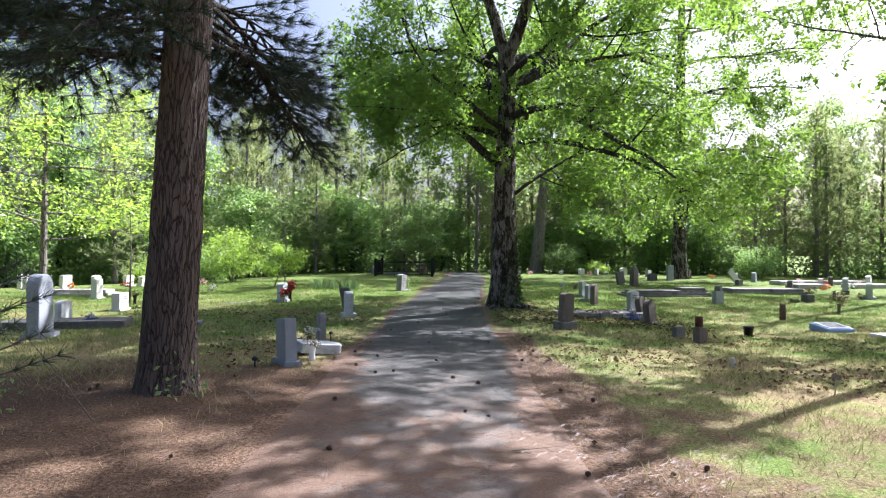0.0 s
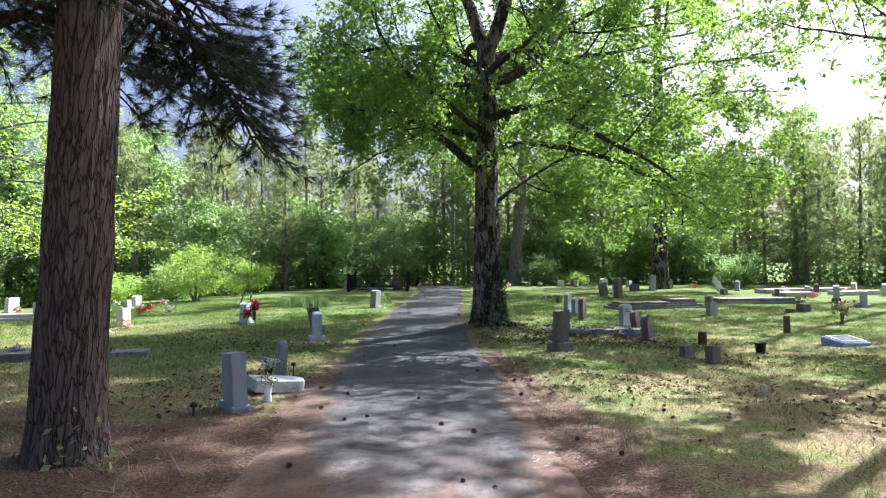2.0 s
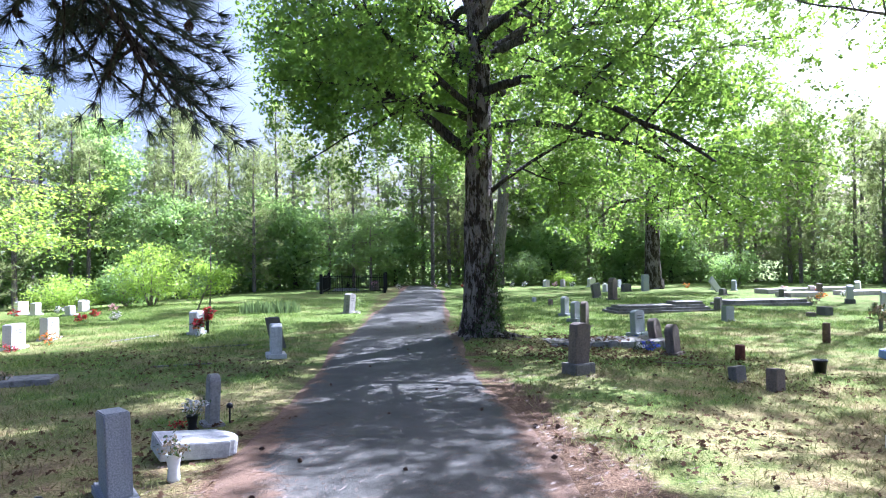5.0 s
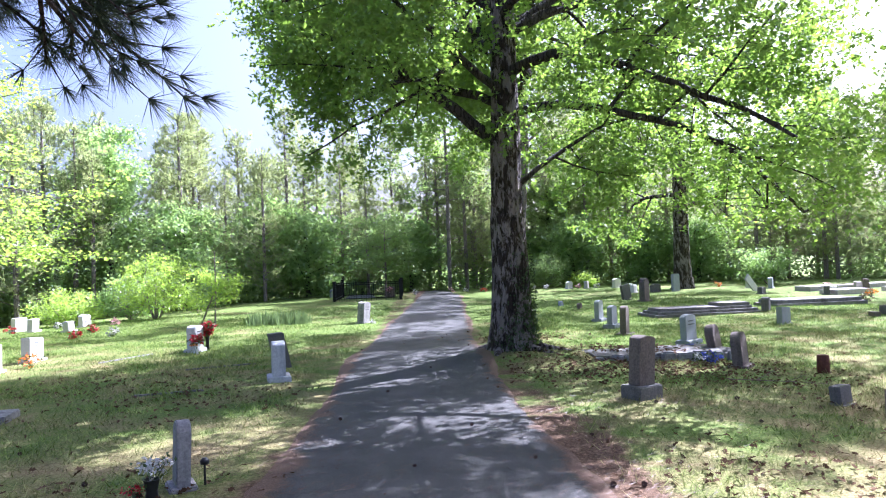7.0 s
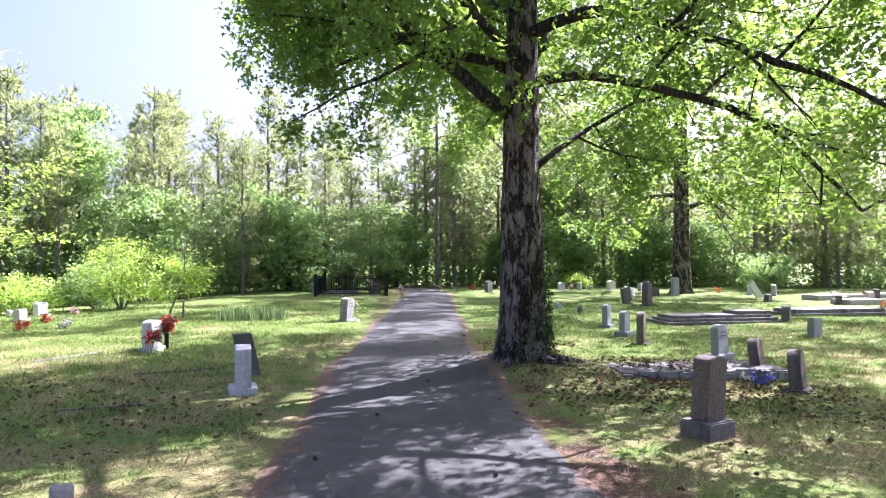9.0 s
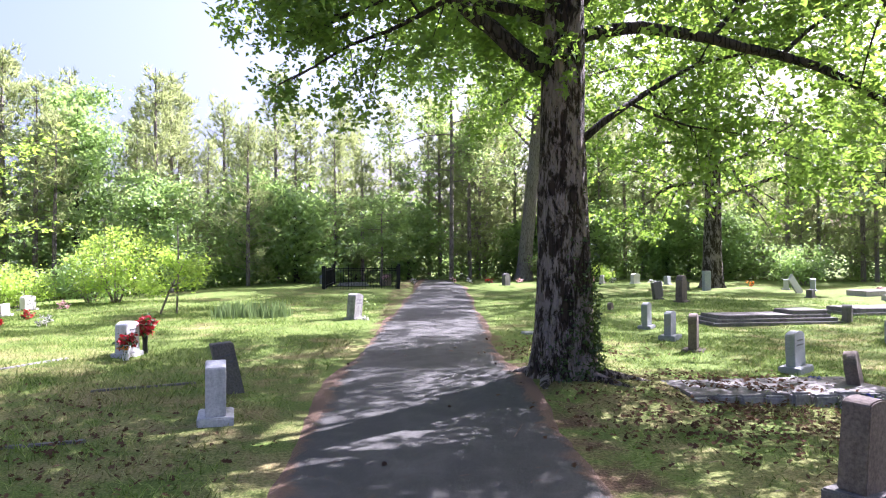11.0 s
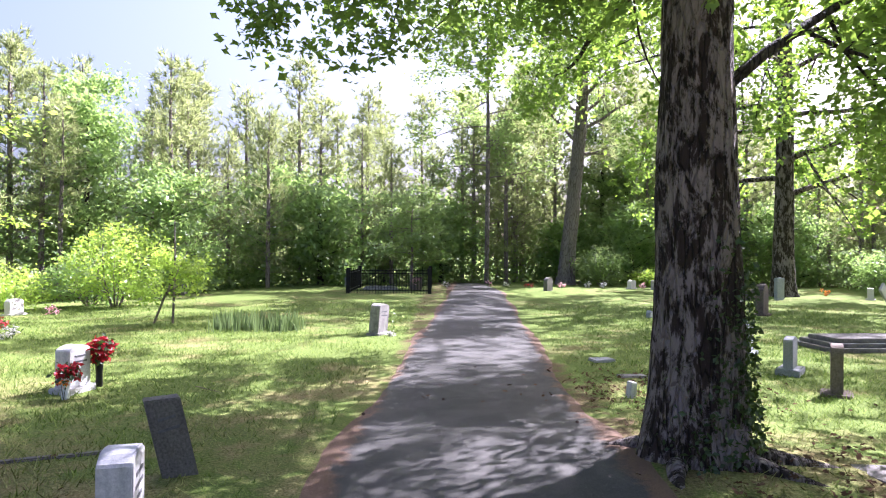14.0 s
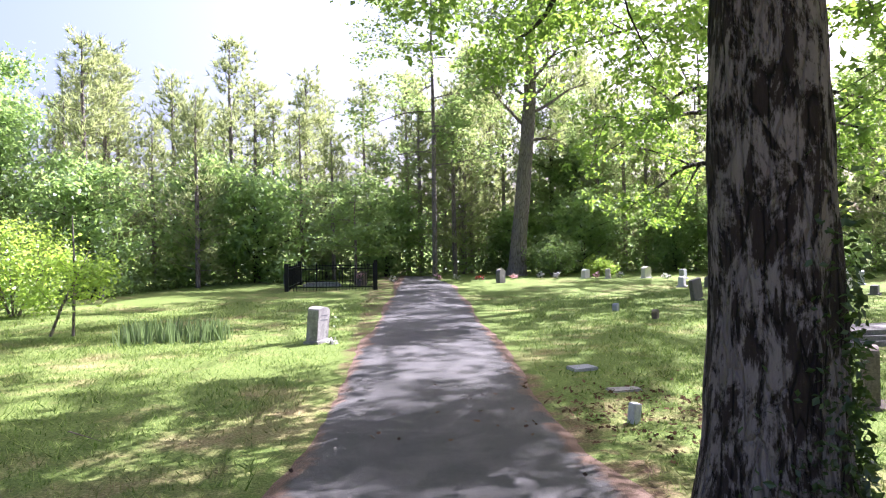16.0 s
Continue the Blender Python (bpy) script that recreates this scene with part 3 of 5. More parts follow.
    inner = (np.abs(tips[:, 0] - 0.1) < 0.45) & (tips[:, 2] > 5.0) & (tips[:, 2] < 8.0) & (tips[:, 1] < 1.5)
    tips = tips[~inner & (~fork | (rng.uniform(0, 1, len(tips)) < 0.2))]
    # drooping sprays under the lower limbs
    droop = tips[(tips[:, 2] < 6.2) & (tips[:, 2] > 3.3) & (np.hypot(tips[:, 0], tips[:, 1]) > 0.9) & (rng.uniform(0, 1, len(tips)) < 0.4)]
    tips = np.concatenate([tips, droop - np.stack([0 * droop[:, 0], 0 * droop[:, 0], rng.uniform(0.25, 0.75, len(droop))], 1)])
    # thinner on the sunny side
    tips = tips[(tips[:, 0] < 1.2) | (tips[:, 2] > 7.5) | (rng.uniform(0, 1, len(tips)) < 0.6)]
    c = Geo()
    near = tips[:, 1] < 1.5
    low = near & (tips[:, 0] < -0.8) & (tips[:, 2] < 4.8)
    leaves(c, masses(tips[near & ~low], 0.82, 104, 0.28, 0.8), 0.098, OAK, 0.5)
    leaves(c, masses(tips[low], 0.5, 120, 0.22, 0.8), 0.088, OAK, 0.5)
    leaves(c, masses(tips[~near], 0.8, 88, 0.33, 0.8), 0.115, DIAMOND, 0.5)
    part("crown", c, OAK_LEAF, root, "lobed bright green oak leaves")
    # short leafy shoots straight from the trunk
    s = Geo()
    zs = rng.uniform(3.3, 6.2, 110)
    w = rng.uniform(0, 2 * math.pi, 110)
    out = rng.uniform(0.32, 0.62, 110)
    base = np.stack([np.cos(w) * out, np.sin(w) * out, zs], 1)
    leaves(s, masses(base, 1.0, 16, 0.14), 0.1, OAK, 0.3)
    tagged(part("trunk_foliage", s, OAK_LEAF, root, "small leafy shoots on the bark"), kind="stuff")
    v = Geo()
    w = rng.normal(-0.6, 0.75, 1300)
    zs = np.abs(rng.normal(0.0, 0.55, 1300)) * np.where(np.cos(w + 0.3) > 0.2, 1.5, 0.6) + 0.04
    rr = 0.35 * (1 + 0.35 * np.exp(-zs / 0.3)) + rng.uniform(0.0, 0.07, 1300)
    leaves(v, np.stack([np.cos(w) * rr, np.sin(w) * rr, zs], 1), 0.052, DIAMOND, 0.2)
    tagged(part("ivy", v, IVY, root, "small dark ivy leaves round the foot"), kind="stuff")


def roots_of_oak():
    """Surface roots at the foot of the oak."""
    for a, L in ((-0.35, 1.1), (-0.95, 0.9), (2.6, 0.7), (-2.3, 0.75)):
        g = Geo()
        pts, rad = [], []
        for i in range(9):
            u = i / 8
            x, y = 1.62 + math.cos(a + 0.25 * u) * (0.34 + 0.7 * L * u), 17.4 + math.sin(a + 0.25 * u) * (0.34 + 0.7 * L * u)
            pts.append((x, y, rz(x, y) + 0.03 * (1 - u) - 0.05 * u))
            rad.append(0.095 * (1 - 0.6 * u))
        g.tube(pts, rad, 9, 0.3)
        tagged(new("tree_root", g.mesh("tree_root", OAK_BARK)), "gnarled oak root on the ground beside the trunk", "root")


def second_oak():
    root = tree_root(13.9, 39.6, "large oak with dark trunk and yellow-green backlit crown", name="oak_tree")
    t = Geo()
    bole(t, [(0, 0, -0.1, 0.45), (0.0, 0, 2.0, 0.4), (0.05, 0, 6.0, 0.33), (0.0, 0, 12.0, 0.26), (0.1, 0, 23.0, 0.08)], 28, 40, 0.5, 0.08, 0.03, 5, 1.0)
    part("trunk", t, OAK_BARK, root, "", True)
    tips = []
    for k in range(31):
        z = 4.2 + k * 0.64
        a = k * 2.4 + rnd.uniform(-0.3, 0.3)
        L = (6.2 + 0.26 * k) * (1 - max(0, k - 25) * 0.05) * (0.82 if math.cos(a) > 0.3 and z < 13 else 1.0)
        limb(root, OAK_BARK, (0, 0, z), (math.cos(a), math.sin(a), 0.28), L, 0.13 - 0.003 * k, 1, tips, -0.015, 6, 6, 0.14)
    c = Geo()
    leaves(c, masses(tips, 0.8, 66, 0.42, 0.7), 0.2, DIAMOND, 0.5)
    part("crown", c, OAK_LEAF, root, "yellow-green backlit leaves")


def side_oaks():
    """Oaks added to shade the near lawn: two unseen, two seen by branch tips."""
    for x, y, z0, R, turn in ((11.6, 15.0, 14.0, 5.0, 0.0), (8.3, 10.6, 9.5, 2.7, 60.0), (16.8, 23.6, 9.0, 6.0, 150.0), (25.5, 31.0, 10.0, 6.0, 200.0)):
        root = tree_root(x, y, "dark-trunked oak beside the lawn, mostly out of view, added for shade", name="oak_tree", turn=turn)
        t = Geo()
        w = 0.7 if z0 > 9.2 else 1.0
        bole(t, [(0, 0, -0.1, 0.24 * w), (0, 0, 2.0, 0.19 * w), (0.05, 0, 8.0, 0.13 * w), (0, 0, z0 + 8, 0.06)], 24, 30, 0.5, 0.07, 0.03, 5, 0.9)
        part("trunk", t, OAK_BARK, root, "", True)
        tips = []
        for k in range(12):
            a = k * 2.4 if z0 < 12 else 1.5 + 2.1 * ((k * 0.618) % 1.0)
            limb(root, OAK_BARK, (0, 0, z0 + k * 0.55), (math.cos(a), math.sin(a), 0.3), R * (1 - 0.3 * k / 12), 0.06, 1, tips, 0.012, 5, 9, 0.12)
        # short sprays added to break the bare trunk's shadow into dapples
        for k in range(11 if z0 > 12 else 0):
            limb(root, OAK_BARK, (0, 0, 4.5 + k * 0.85), (math.cos(k * 2.4), math.sin(k * 2.4), 0.3), 1.5, 0.03, 1, tips, 0.01, 4, 6, 0.15)
        c = Geo()
        leaves(c, masses(tips, 0.6, 34, 0.3, 0.7), 0.18, DIAMOND, 0.5)
        part("crown", c, OAK_LEAF, root)


def pine_branch(geo, needles_at, p, tip, r, sag=0.15, kids=9, length=0.9):
    p, tip = Vector(p), Vector(tip)
    pts = []
    for i in range(11):
        u = i / 10
        q = p.lerp(tip, u) + Vector((0, 0, sag * math.sin(math.pi * u)))
        pts.append(q + Vector((rnd.uniform(-1, 1), rnd.uniform(-1, 1), rnd.uniform(-1, 1))) * 0.04 * (0 < i < 10))
    geo.tube(pts, [r * (1 - 0.8 * i / 10) for i in range(11)], 7, 0.15)
    L = (tip - p).length
    for k in range(kids):
        u = 0.3 + 0.7 * (k + rnd.random() * 0.7) / kids
        i = min(9, int(u * 10))
        way = (pts[i + 1] - pts[i]).normalized()
        out = way.cross(Vector((0, 0, 1))).normalized() * (1 if k % 2 else -1)
        d = (way * 0.6 + out * rnd.uniform(0.4, 1.0) + Vector((0, 0, rnd.uniform(-0.45, 0.35)))).normalized()
        l2 = length * rnd.uniform(0.55, 1.1) * (1.2 - 0.6 * u)
        sub = [pts[i] + d * l2 * j / 5 + Vector((0, 0, -0.06 * (j / 5) ** 2)) for j in range(6)]
        geo.tube(sub, [r * 0.35 * (1 - 0.7 * j / 5) for j in range(6)], 5)
        for j in range(2, 6):
            needles_at.append((sub[j], d))
            if rnd.random() < 0.7:
                e = (d + Vector((rnd.uniform(-1, 1), rnd.uniform(-1, 1), rnd.uniform(-0.6, 0.8))) * 0.8).normalized()
                tw = sub[j] + e * 0.22
                geo.tube([sub[j], tw], [r * 0.13, r * 0.08], 4)
                needles_at.append((tw, e))
    needles_at.append((pts[-1], (tip - p).normalized()))


def cone_shape(length=0.075):
    g = Geo()
    for i in range(7):
        u = i / 6
        rr = 0.034 * math.sin(math.pi * (0.12 + 0.8 * u)) * (length / 0.075)
        for k in range(8):
            a = 2 * math.pi * (k + 0.5 * (i % 2)) / 8
            c, s = math.cos(a), math.sin(a)
            z = length * u
            b, w = rr * 0.45, rr * 0.42
            g.add([(c * b - s * w, s * b + c * w, z), (c * b + s * w, s * b - c * w, z), (c * rr * 1.15, s * rr * 1.15, z + 0.012), (c * b, s * b, z + 0.012)], [(0, 1, 2, 2), (1, 3, 2, 2), (3, 0, 2, 2)])
    return g


def near_pine():
    bx, by = -2.66, 6.62
    root = tree_root(bx, by, "large pine with deeply plated grey-brown bark and dark needles", name="pine_tree")
    t = Geo()
    bole(t, [(0, 0, -0.12, 0.27), (0.02, 0, 0.6, 0.25), (0.07, 0, 1.6, 0.235), (0.17, 0.0, 3.4, 0.215), (0.3, 0.0, 6.0, 0.19), (0.4, 0, 10.0, 0.14), (0.4, 0, 15.0, 0.05)], 96, 150, 0.42, 0.04, 0.07, 6, 0.45)
    part("trunk", t, PINE_BARK, root, "plated pine bark", True)
    at = []
    tall = [((0.2, 0.05, 3.65), (0.8, 2.4, 2.8), 0.045, 0.35), ((0.15, 0, 3.3), (-2.2, -0.2, 3.1), 0.045, 0.1),
            ((0.15, 0, 3.6), (-1.9, 1.2, 3.4), 0.04, 0.2), ((0.2, 0.05, 3.9), (0.6, 2.2, 3.8), 0.04, 0.2),
            ((0.15, 0, 3.7), (-1.3, -1.6, 3.3), 0.04, 0.2), ((0.2, 0, 3.4), (0.1, -1.9, 2.95), 0.035, 0.2), ((0.2, 0, 4.2), (-2.4, 0.5, 4.1), 0.045, 0.2), ((0.2, 0.05, 4.0), (0.3, 2.7, 3.55), 0.04, 0.25), ((0.2, 0.05, 3.9), (0.75, 2.8, 3.1), 0.04, 0.3), ((0.2, 0.05, 3.7), (0.9, 2.7, 2.7), 0.04, 0.3), ((0.2, 0.05, 3.7), (0.3, 2.65, 2.9), 0.04, 0.3), ((0.2, 0.05, 3.8), (0.6, 2.8, 3.0), 0.04, 0.3), ((0.2, 0.05, 3.6), (0.95, 2.3, 2.65), 0.04, 0.3)]
    for p, q, r, sag in tall:
        b = Geo()
        pine_branch(b, at, p, q, r, sag, 14, 0.95)
        part("branch", b, DARK_BARK, root, "", True)
    for k in range(18):
        z, a = 3.15 + 0.09 * k, 1.9 + 2.9 * ((k * 0.618) % 1.0)
        b = Geo()
        L = rnd.uniform(1.5, 2.3)
        pine_branch(b, at, (0.2, 0, z), (0.2 + math.cos(a) * L, math.sin(a) * L, z - 0.1 + rnd.uniform(-0.25, 0.25)), 0.032, 0.2, 12, 0.85)
        part("branch", b, DARK_BARK, root, "", True)
    for k in range(14):
        z = 4.8 + k * 0.55
        a = k * 2.3
        b = Geo()
        pine_branch(b, at, (0.28, 0, z), (0.28 + math.cos(a) * 2.5, math.sin(a) * 2.5, z + 0.2), 0.045, 0.2, 10, 1.0)
        part("branch", b, DARK_BARK, root, "", True)
    c = Geo()
    cen, ax = np.array([tuple(p) for p, _ in at]), np.array([tuple(d) for _, d in at])
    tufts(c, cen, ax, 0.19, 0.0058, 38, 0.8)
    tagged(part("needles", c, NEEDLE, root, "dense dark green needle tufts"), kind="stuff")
    for k in range(26):
        p, d = at[rnd.randrange(0, 700)]
        o = part("cone", cone_shape(), CONE, root)
        o.location, o.rotation_euler = p, (rnd.uniform(1.5, 3.2), 0, rnd.uniform(0, 6))
        if k > 0:
            o.data = first
        else:
            first = o.data


def low_spray(x, y, z, label, count=14, size=0.09):
    """A small seedling with a few leafy twigs."""
    root = thing("seedling", pose(x, y, rz(x, y)), label, "seedling")
    g, tips = Geo(), []
    for k in range(3):
        grow(g, (0, 0, -0.03), (rnd.uniform(-0.5, 0.5), rnd.uniform(-0.5, 0.5), 1), z * rnd.uniform(0.5, 1), 0.006, 0, tips, 0, 5, 2, 0.2)
    part("stem", g, TWIG, root, "", True)
    c = Geo()
    leaves(c, clumps(np.array(tips), count, 0.11), size, DIAMOND, 0.4)
    part("leaves", c, WOOD_LEAF, root)


def lime_tree(x, y, z0, z1, R, n, label, size=0.2, mat=None, trunk=0.11):
    """Small tree with leaves in flat tiers."""
    root = tree_root(x, y, label)
    t = Geo()
    t.tube([(0, 0, -0.1), (0.05, 0, z0), (0, 0.1, (z0 + z1) / 2), (0.1, 0, z1)], [trunk * 1.3, trunk, trunk * 0.6, trunk * 0.15], 10, 0.15)
    tips = []
    for k in range(n):
        z = z0 * 0.7 + (z1 - z0 * 0.7) * (k + 0.5) / n
        a = k * 2.4
        L = R * math.sqrt(max(0.1, 1 - ((k / n - 0.3) / 0.75) ** 2))
        grow(t, (0, 0, z), (math.cos(a), math.sin(a), 0.12), L, trunk * 0.4, 1, tips, -0.01, 5, 6, 0.1)
    part("trunk", t, GREY_BARK, root, "", True)
    c = Geo()
    leaves(c, clumps(np.array(tips), 26, 0.3, 0.35), size, DIAMOND, 1.2)
    part("crown", c, mat or LIME_LEAF, root)


def bush(x, y, r, h, label, mat, n=2600, size=0.12, shoots=8):
    root = thing("bush", pose(x, y, rz(x, y)), label, "bush")
    g, tips = Geo(), []
    for k in range(shoots):
        a = 2.4 * k
        grow(g, (0.1 * math.cos(a), 0.1 * math.sin(a), -0.05), (math.cos(a) * r / h * 0.8, math.sin(a) * r / h * 0.8, 1), h * rnd.uniform(0.6, 1.15), 0.03, 1, tips, 0.02, 5, 6, 0.15)
    part("stem", g, GREY_BARK, root, "", True)
    c = Geo()
    tips = np.array(tips)
    extra = []
    while len(extra) < n // 34:
        q = rng.uniform(-1, 1, 3)
        if 0.35 < np.linalg.norm(q) < 1 and q[2] > -0.75:
            extra.append((q[0] * r, q[1] * r, h * 0.5 + q[2] * h * 0.5))
    leaves(c, np.concatenate([clumps(np.array(extra), 22, 0.2), clumps(tips, 11, 0.14)]), size, DIAMOND, 0.5)
    part("foliage", c, mat, root)


def wood_proto(h, r, z0, n, size, mat, label, bark):
    """One broadleaf woodland tree."""
    root = tree_root(0, 0, label)
    t = Geo()
    lean = rnd.uniform(-0.3, 0.3)
    t.tube([(0, 0, -0.3), (lean * 0.3, 0, h * 0.3), (lean, 0.1, h * 0.65), (lean, 0, h * 0.98)], [0.16, 0.13, 0.08, 0.015], 8, 0.15)
    tips = []
    for k in range(13):
        z = z0 + (h - z0) * 0.93 * k / 13
        a = 2.4 * k
        L = r * math.sqrt(max(0.12, 1 - ((k / 13 - 0.35) / 0.72) ** 2))
        grow(t, (lean * z / h, 0, z), (math.cos(a), math.sin(a), 0.4), L, 0.045, 0, tips, -0.01, 4, 2, 0.14)
    part("trunk", t, bark, root, "", True)
    c = Geo()
    leaves(c, clumps(np.array(tips), max(4, n // len(tips)), 0.48, 0.6), size, SLIP, 0.5)
    part("crown", c, mat, root)
    return root


def pine_proto(h, z0, r, label, dens=1.0):
    root = tree_root(0, 0, label, name="pine_tree")
    t = Geo()
    t.tube([(0, 0, -0.3), (0.05, 0, h * 0.4), (0.12, 0.05, h * 0.75), (0.1, 0, h)], [0.15, 0.12, 0.07, 0.015], 8, 0.1)
    cen, ax = [], []
    for k in range(int(15 * dens)):
        u = k / (15 * dens)
        z = z0 + (h - z0) * u
        for j in range(4):
            a = k * 1.1 + j * 1.57 + rnd.uniform(-0.4, 0.4)
            if rnd.random() < 0.22:
                continue
            L = r * (1 - 0.72 * u) * rnd.uniform(0.45, 1.25)
            d = Vector((math.cos(a), math.sin(a), rnd.uniform(-0.1, 0.5) + 0.5 * u)).normalized()
            t.tube([(0.1 * z / h, 0, z), tuple(Vector((0.1 * z / h, 0, z)) + d * L)], [0.02, 0.006], 4)
            for q in range(9):
                f = 0.25 + 0.75 * q / 8
                cen.append(tuple(Vector((0, 0, z)) + d * L * f + Vector((rnd.uniform(-1, 1), rnd.uniform(-1, 1), rnd.uniform(-0.5, 0.8))) * 0.4))
                ax.append(tuple(d + Vector((0, 0, 0.5))))
    part("trunk", t, GREY_BARK, root, "", True)
    c = Geo()
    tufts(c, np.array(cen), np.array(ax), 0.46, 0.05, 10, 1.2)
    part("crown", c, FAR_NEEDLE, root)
    return root


EDGE = [(-33, -12), (-33, 12), (-29, 28), (-21, 37), (-11.5, 42.5), (-5, 47.5), (0, 51), (8, 52.5), (16, 49.5), (24, 46.5), (31, 40), (36, 26), (38, 6), (36, -14), (14, -24), (-16, -24)]


def along_edge(step, out, jitter, closed=True):
    """Places along the forest's edge, pushed outwards."""
    res = []
    mid = Vector((0, 18, 0))
    pts = EDGE + EDGE[:1]
    carry = 0.0
    for a, b in zip(pts, pts[1:]):
        a, b = Vector((*a, 0)), Vector((*b, 0))
        L = (b - a).length
        nrm = Vector((b.y - a.y, a.x - b.x, 0)).normalized()
        if nrm.dot(a - mid) < 0:
            nrm = -nrm
        s = carry
        while s < L:
            q = a + (b - a) * (s / L) + nrm * (out + rnd.uniform(-jitter, jitter)) + (b - a).normalized() * rnd.uniform(-jitter, jitter) * 0.7
            res.append((q.x, q.y))
            s += step
        carry = s - L
    return res


def woods():
    rnd.seed(5)
    protos = [wood_proto(10.5, 2.3, 1.2, 13000, 0.19, WOOD_LEAF, "leafy woodland tree at the forest edge", DARK_BARK),
              wood_proto(9.0, 2.1, 0.8, 12000, 0.19, FRESH_LEAF, "fresh green woodland tree at the forest edge", DARK_BARK),
              wood_proto(6.0, 2.1, 0.3, 10000, 0.19, FRESH_LEAF, "young broadleaf tree at the forest edge", DARK_BARK),
              pine_proto(12.0, 2.2, 2.7, "slender pine in the forest edge", 1.3), pine_proto(10.5, 1.0, 2.6, "young pine with pale needles in the forest edge", 1.2)]
    protos += [pine_proto(12.5, 4.6, 2.3, "bare-stemmed slender pine in the forest edge", 0.9), wood_proto(4.2, 2.1, 0.3, 8000, 0.21, FRESH_LEAF, "low sunlit broadleaf at the foot of the woods", DARK_BARK)]
    spots = [(x, y, 0) for x, y in along_edge(2.5, 2.2, 1.2)] + [(x, y, 1) for x, y in along_edge(2.5, 5.5, 1.4)] + [(x, y, 2) for x, y in along_edge(3.3, 9.0, 1.6)] + [(x, y, 3) for x, y in along_edge(3.9, -0.1, 1.0)]
    spots += [(x, y, 1) for x, y in ((4.6, 53.6), (9.4, 56.5), (7.0, 58.0), (11.5, 54.2), (5.4, 56.2), (12.8, 57.0), (2.2, 57.5), (14.6, 54.0), (25.0, 45.0), (27.0, 49.0), (29.5, 52.0), (23.5, 48.5))]
    used = [False] * 7
    for x, y, row in spots:
        if y < 12 and (row > 0 or rnd.random() < (0.6 if y > 0 else 0.78)):
            continue
        k = rnd.choices(range(7), ((0.6, 2.2, 2.5, 3, 5, 2.5, 1.2), (0.4, 1.2, 0, 5, 4, 3, 0), (0.2, 0.6, 0, 6, 4, 1, 0), (0, 0, 2, 0, 1.5, 0.5, 5))[row])[0]
        s = rnd.uniform(0.82, 1.14) * (1 + 0.07 * (row % 3)) * (0.9 if x > 18 else 1.06) * (0.88 if 2 < k < 6 and x < 2 else 1.0)
        m = pose(x, y, rz(x, y) - 0.05, 0, 0, rnd.uniform(0, 360)) @ Matrix.Diagonal((s, s, s * rnd.uniform(0.92, 1.1), 1))
        if used[k]:
            copy_thing(protos[k], m)
        else:
            protos[k].matrix_basis, used[k] = m, True


def undergrowth():
    """Dense leaves at the foot of the forest edge, and the dark wood behind."""
    low = np.array([(x, y, rz(x, y) + min(4.2, abs(rnd.gauss(0.0, 1.6)))) for out in (0.4, 1.4, 2.6, 4.0) for x, y in along_edge(0.3, out, 0.8)])
    low = np.concatenate([low, [(x, y, rz(x, y) + rnd.uniform(0.0, 0.9)) for out in (0.3, 1.2, 5.5, 7.0) for x, y in along_edge(0.32, out, 0.6) if y > 12]])
    g = Geo()
    leaves(g, clumps(low, 20, 0.4, 0.7), 0.24, DIAMOND, 0.5)
    tagged(new("undergrowth", g.mesh("undergrowth", SHADE_LEAF, False)), "dense green undergrowth along the forest edge", "undergrowth", kind="stuff")
    far = []
    for out in (8.0, 12.0, 16.0):
        far += [(x, y, rz(x, y) + rnd.uniform(0, 7.0)) for x, y in along_edge(0.28, out, 1.5)]
    g = Geo()
    leaves(g, clumps(np.array(far), 22, 0.8, 0.9), 0.48, DIAMOND, 0.4)
    tagged(new("far_woods", g.mesh("far_woods", SHADE_LEAF, False)), "dark leafy depth of the surrounding woods", "woods", kind="stuff")


def leaning_pine():
    root = tree_root(6.75, 48.9, "tall grey-barked pine with bare forked limbs", name="pine_tree")
    t = Geo()
    bole(t, [(0, 0, -0.1, 0.48), (0.15, 0, 2.0, 0.42), (0.55, 0, 6.0, 0.37), (0.85, 0, 9.5, 0.33), (0.95, 0, 13.0, 0.24), (0.9, 0, 18.0, 0.08)], 24, 34, 0.35, 0.05, 0.05, 5, 0.9)
    part("trunk", t, GREY_BARK, root, "pale grey plated bark", True)
    tips = []
    for z, a, up, L in ((7.6, 3.3, 0.9, 4.2), (8.6, 0.1, 0.5, 4.2), (9.4, 0.5, 0.7, 4.5), (9.2, 3.0, 0.8, 4.4), (10.3, 5.2, 0.5, 4.0), (11.0, 2.2, 0.5, 4.0), (12.0, 0.2, 0.5, 3.8), (12.6, 3.6, 0.5, 3.6), (14.0, 1.0, 0.5, 3.0), (15.0, 4.2, 0.5, 2.6), (7.2, 0.3, 0.1, 3.0)):
        limb(root, GREY_BARK, (0.6 + 0.03 * z, 0, z), (math.cos(a), math.sin(a), up), L, 0.1, 1, tips, -0.02, 6, 5, 0.16)
    c = Geo()
    tips = np.array(tips)
    cen = clumps(tips, 4, 0.35)
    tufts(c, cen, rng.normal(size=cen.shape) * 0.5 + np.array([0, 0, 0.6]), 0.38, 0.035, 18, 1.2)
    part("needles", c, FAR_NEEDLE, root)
    v = Geo()
    left = tips[(tips[:, 0] < 1.5)]
    leaves(v, clumps(left, 14, 0.55), 0.24, DIAMOND, 0.5)
    part("climbing_leaves", v, FRESH_LEAF, root, "bright green leaves of a climber")


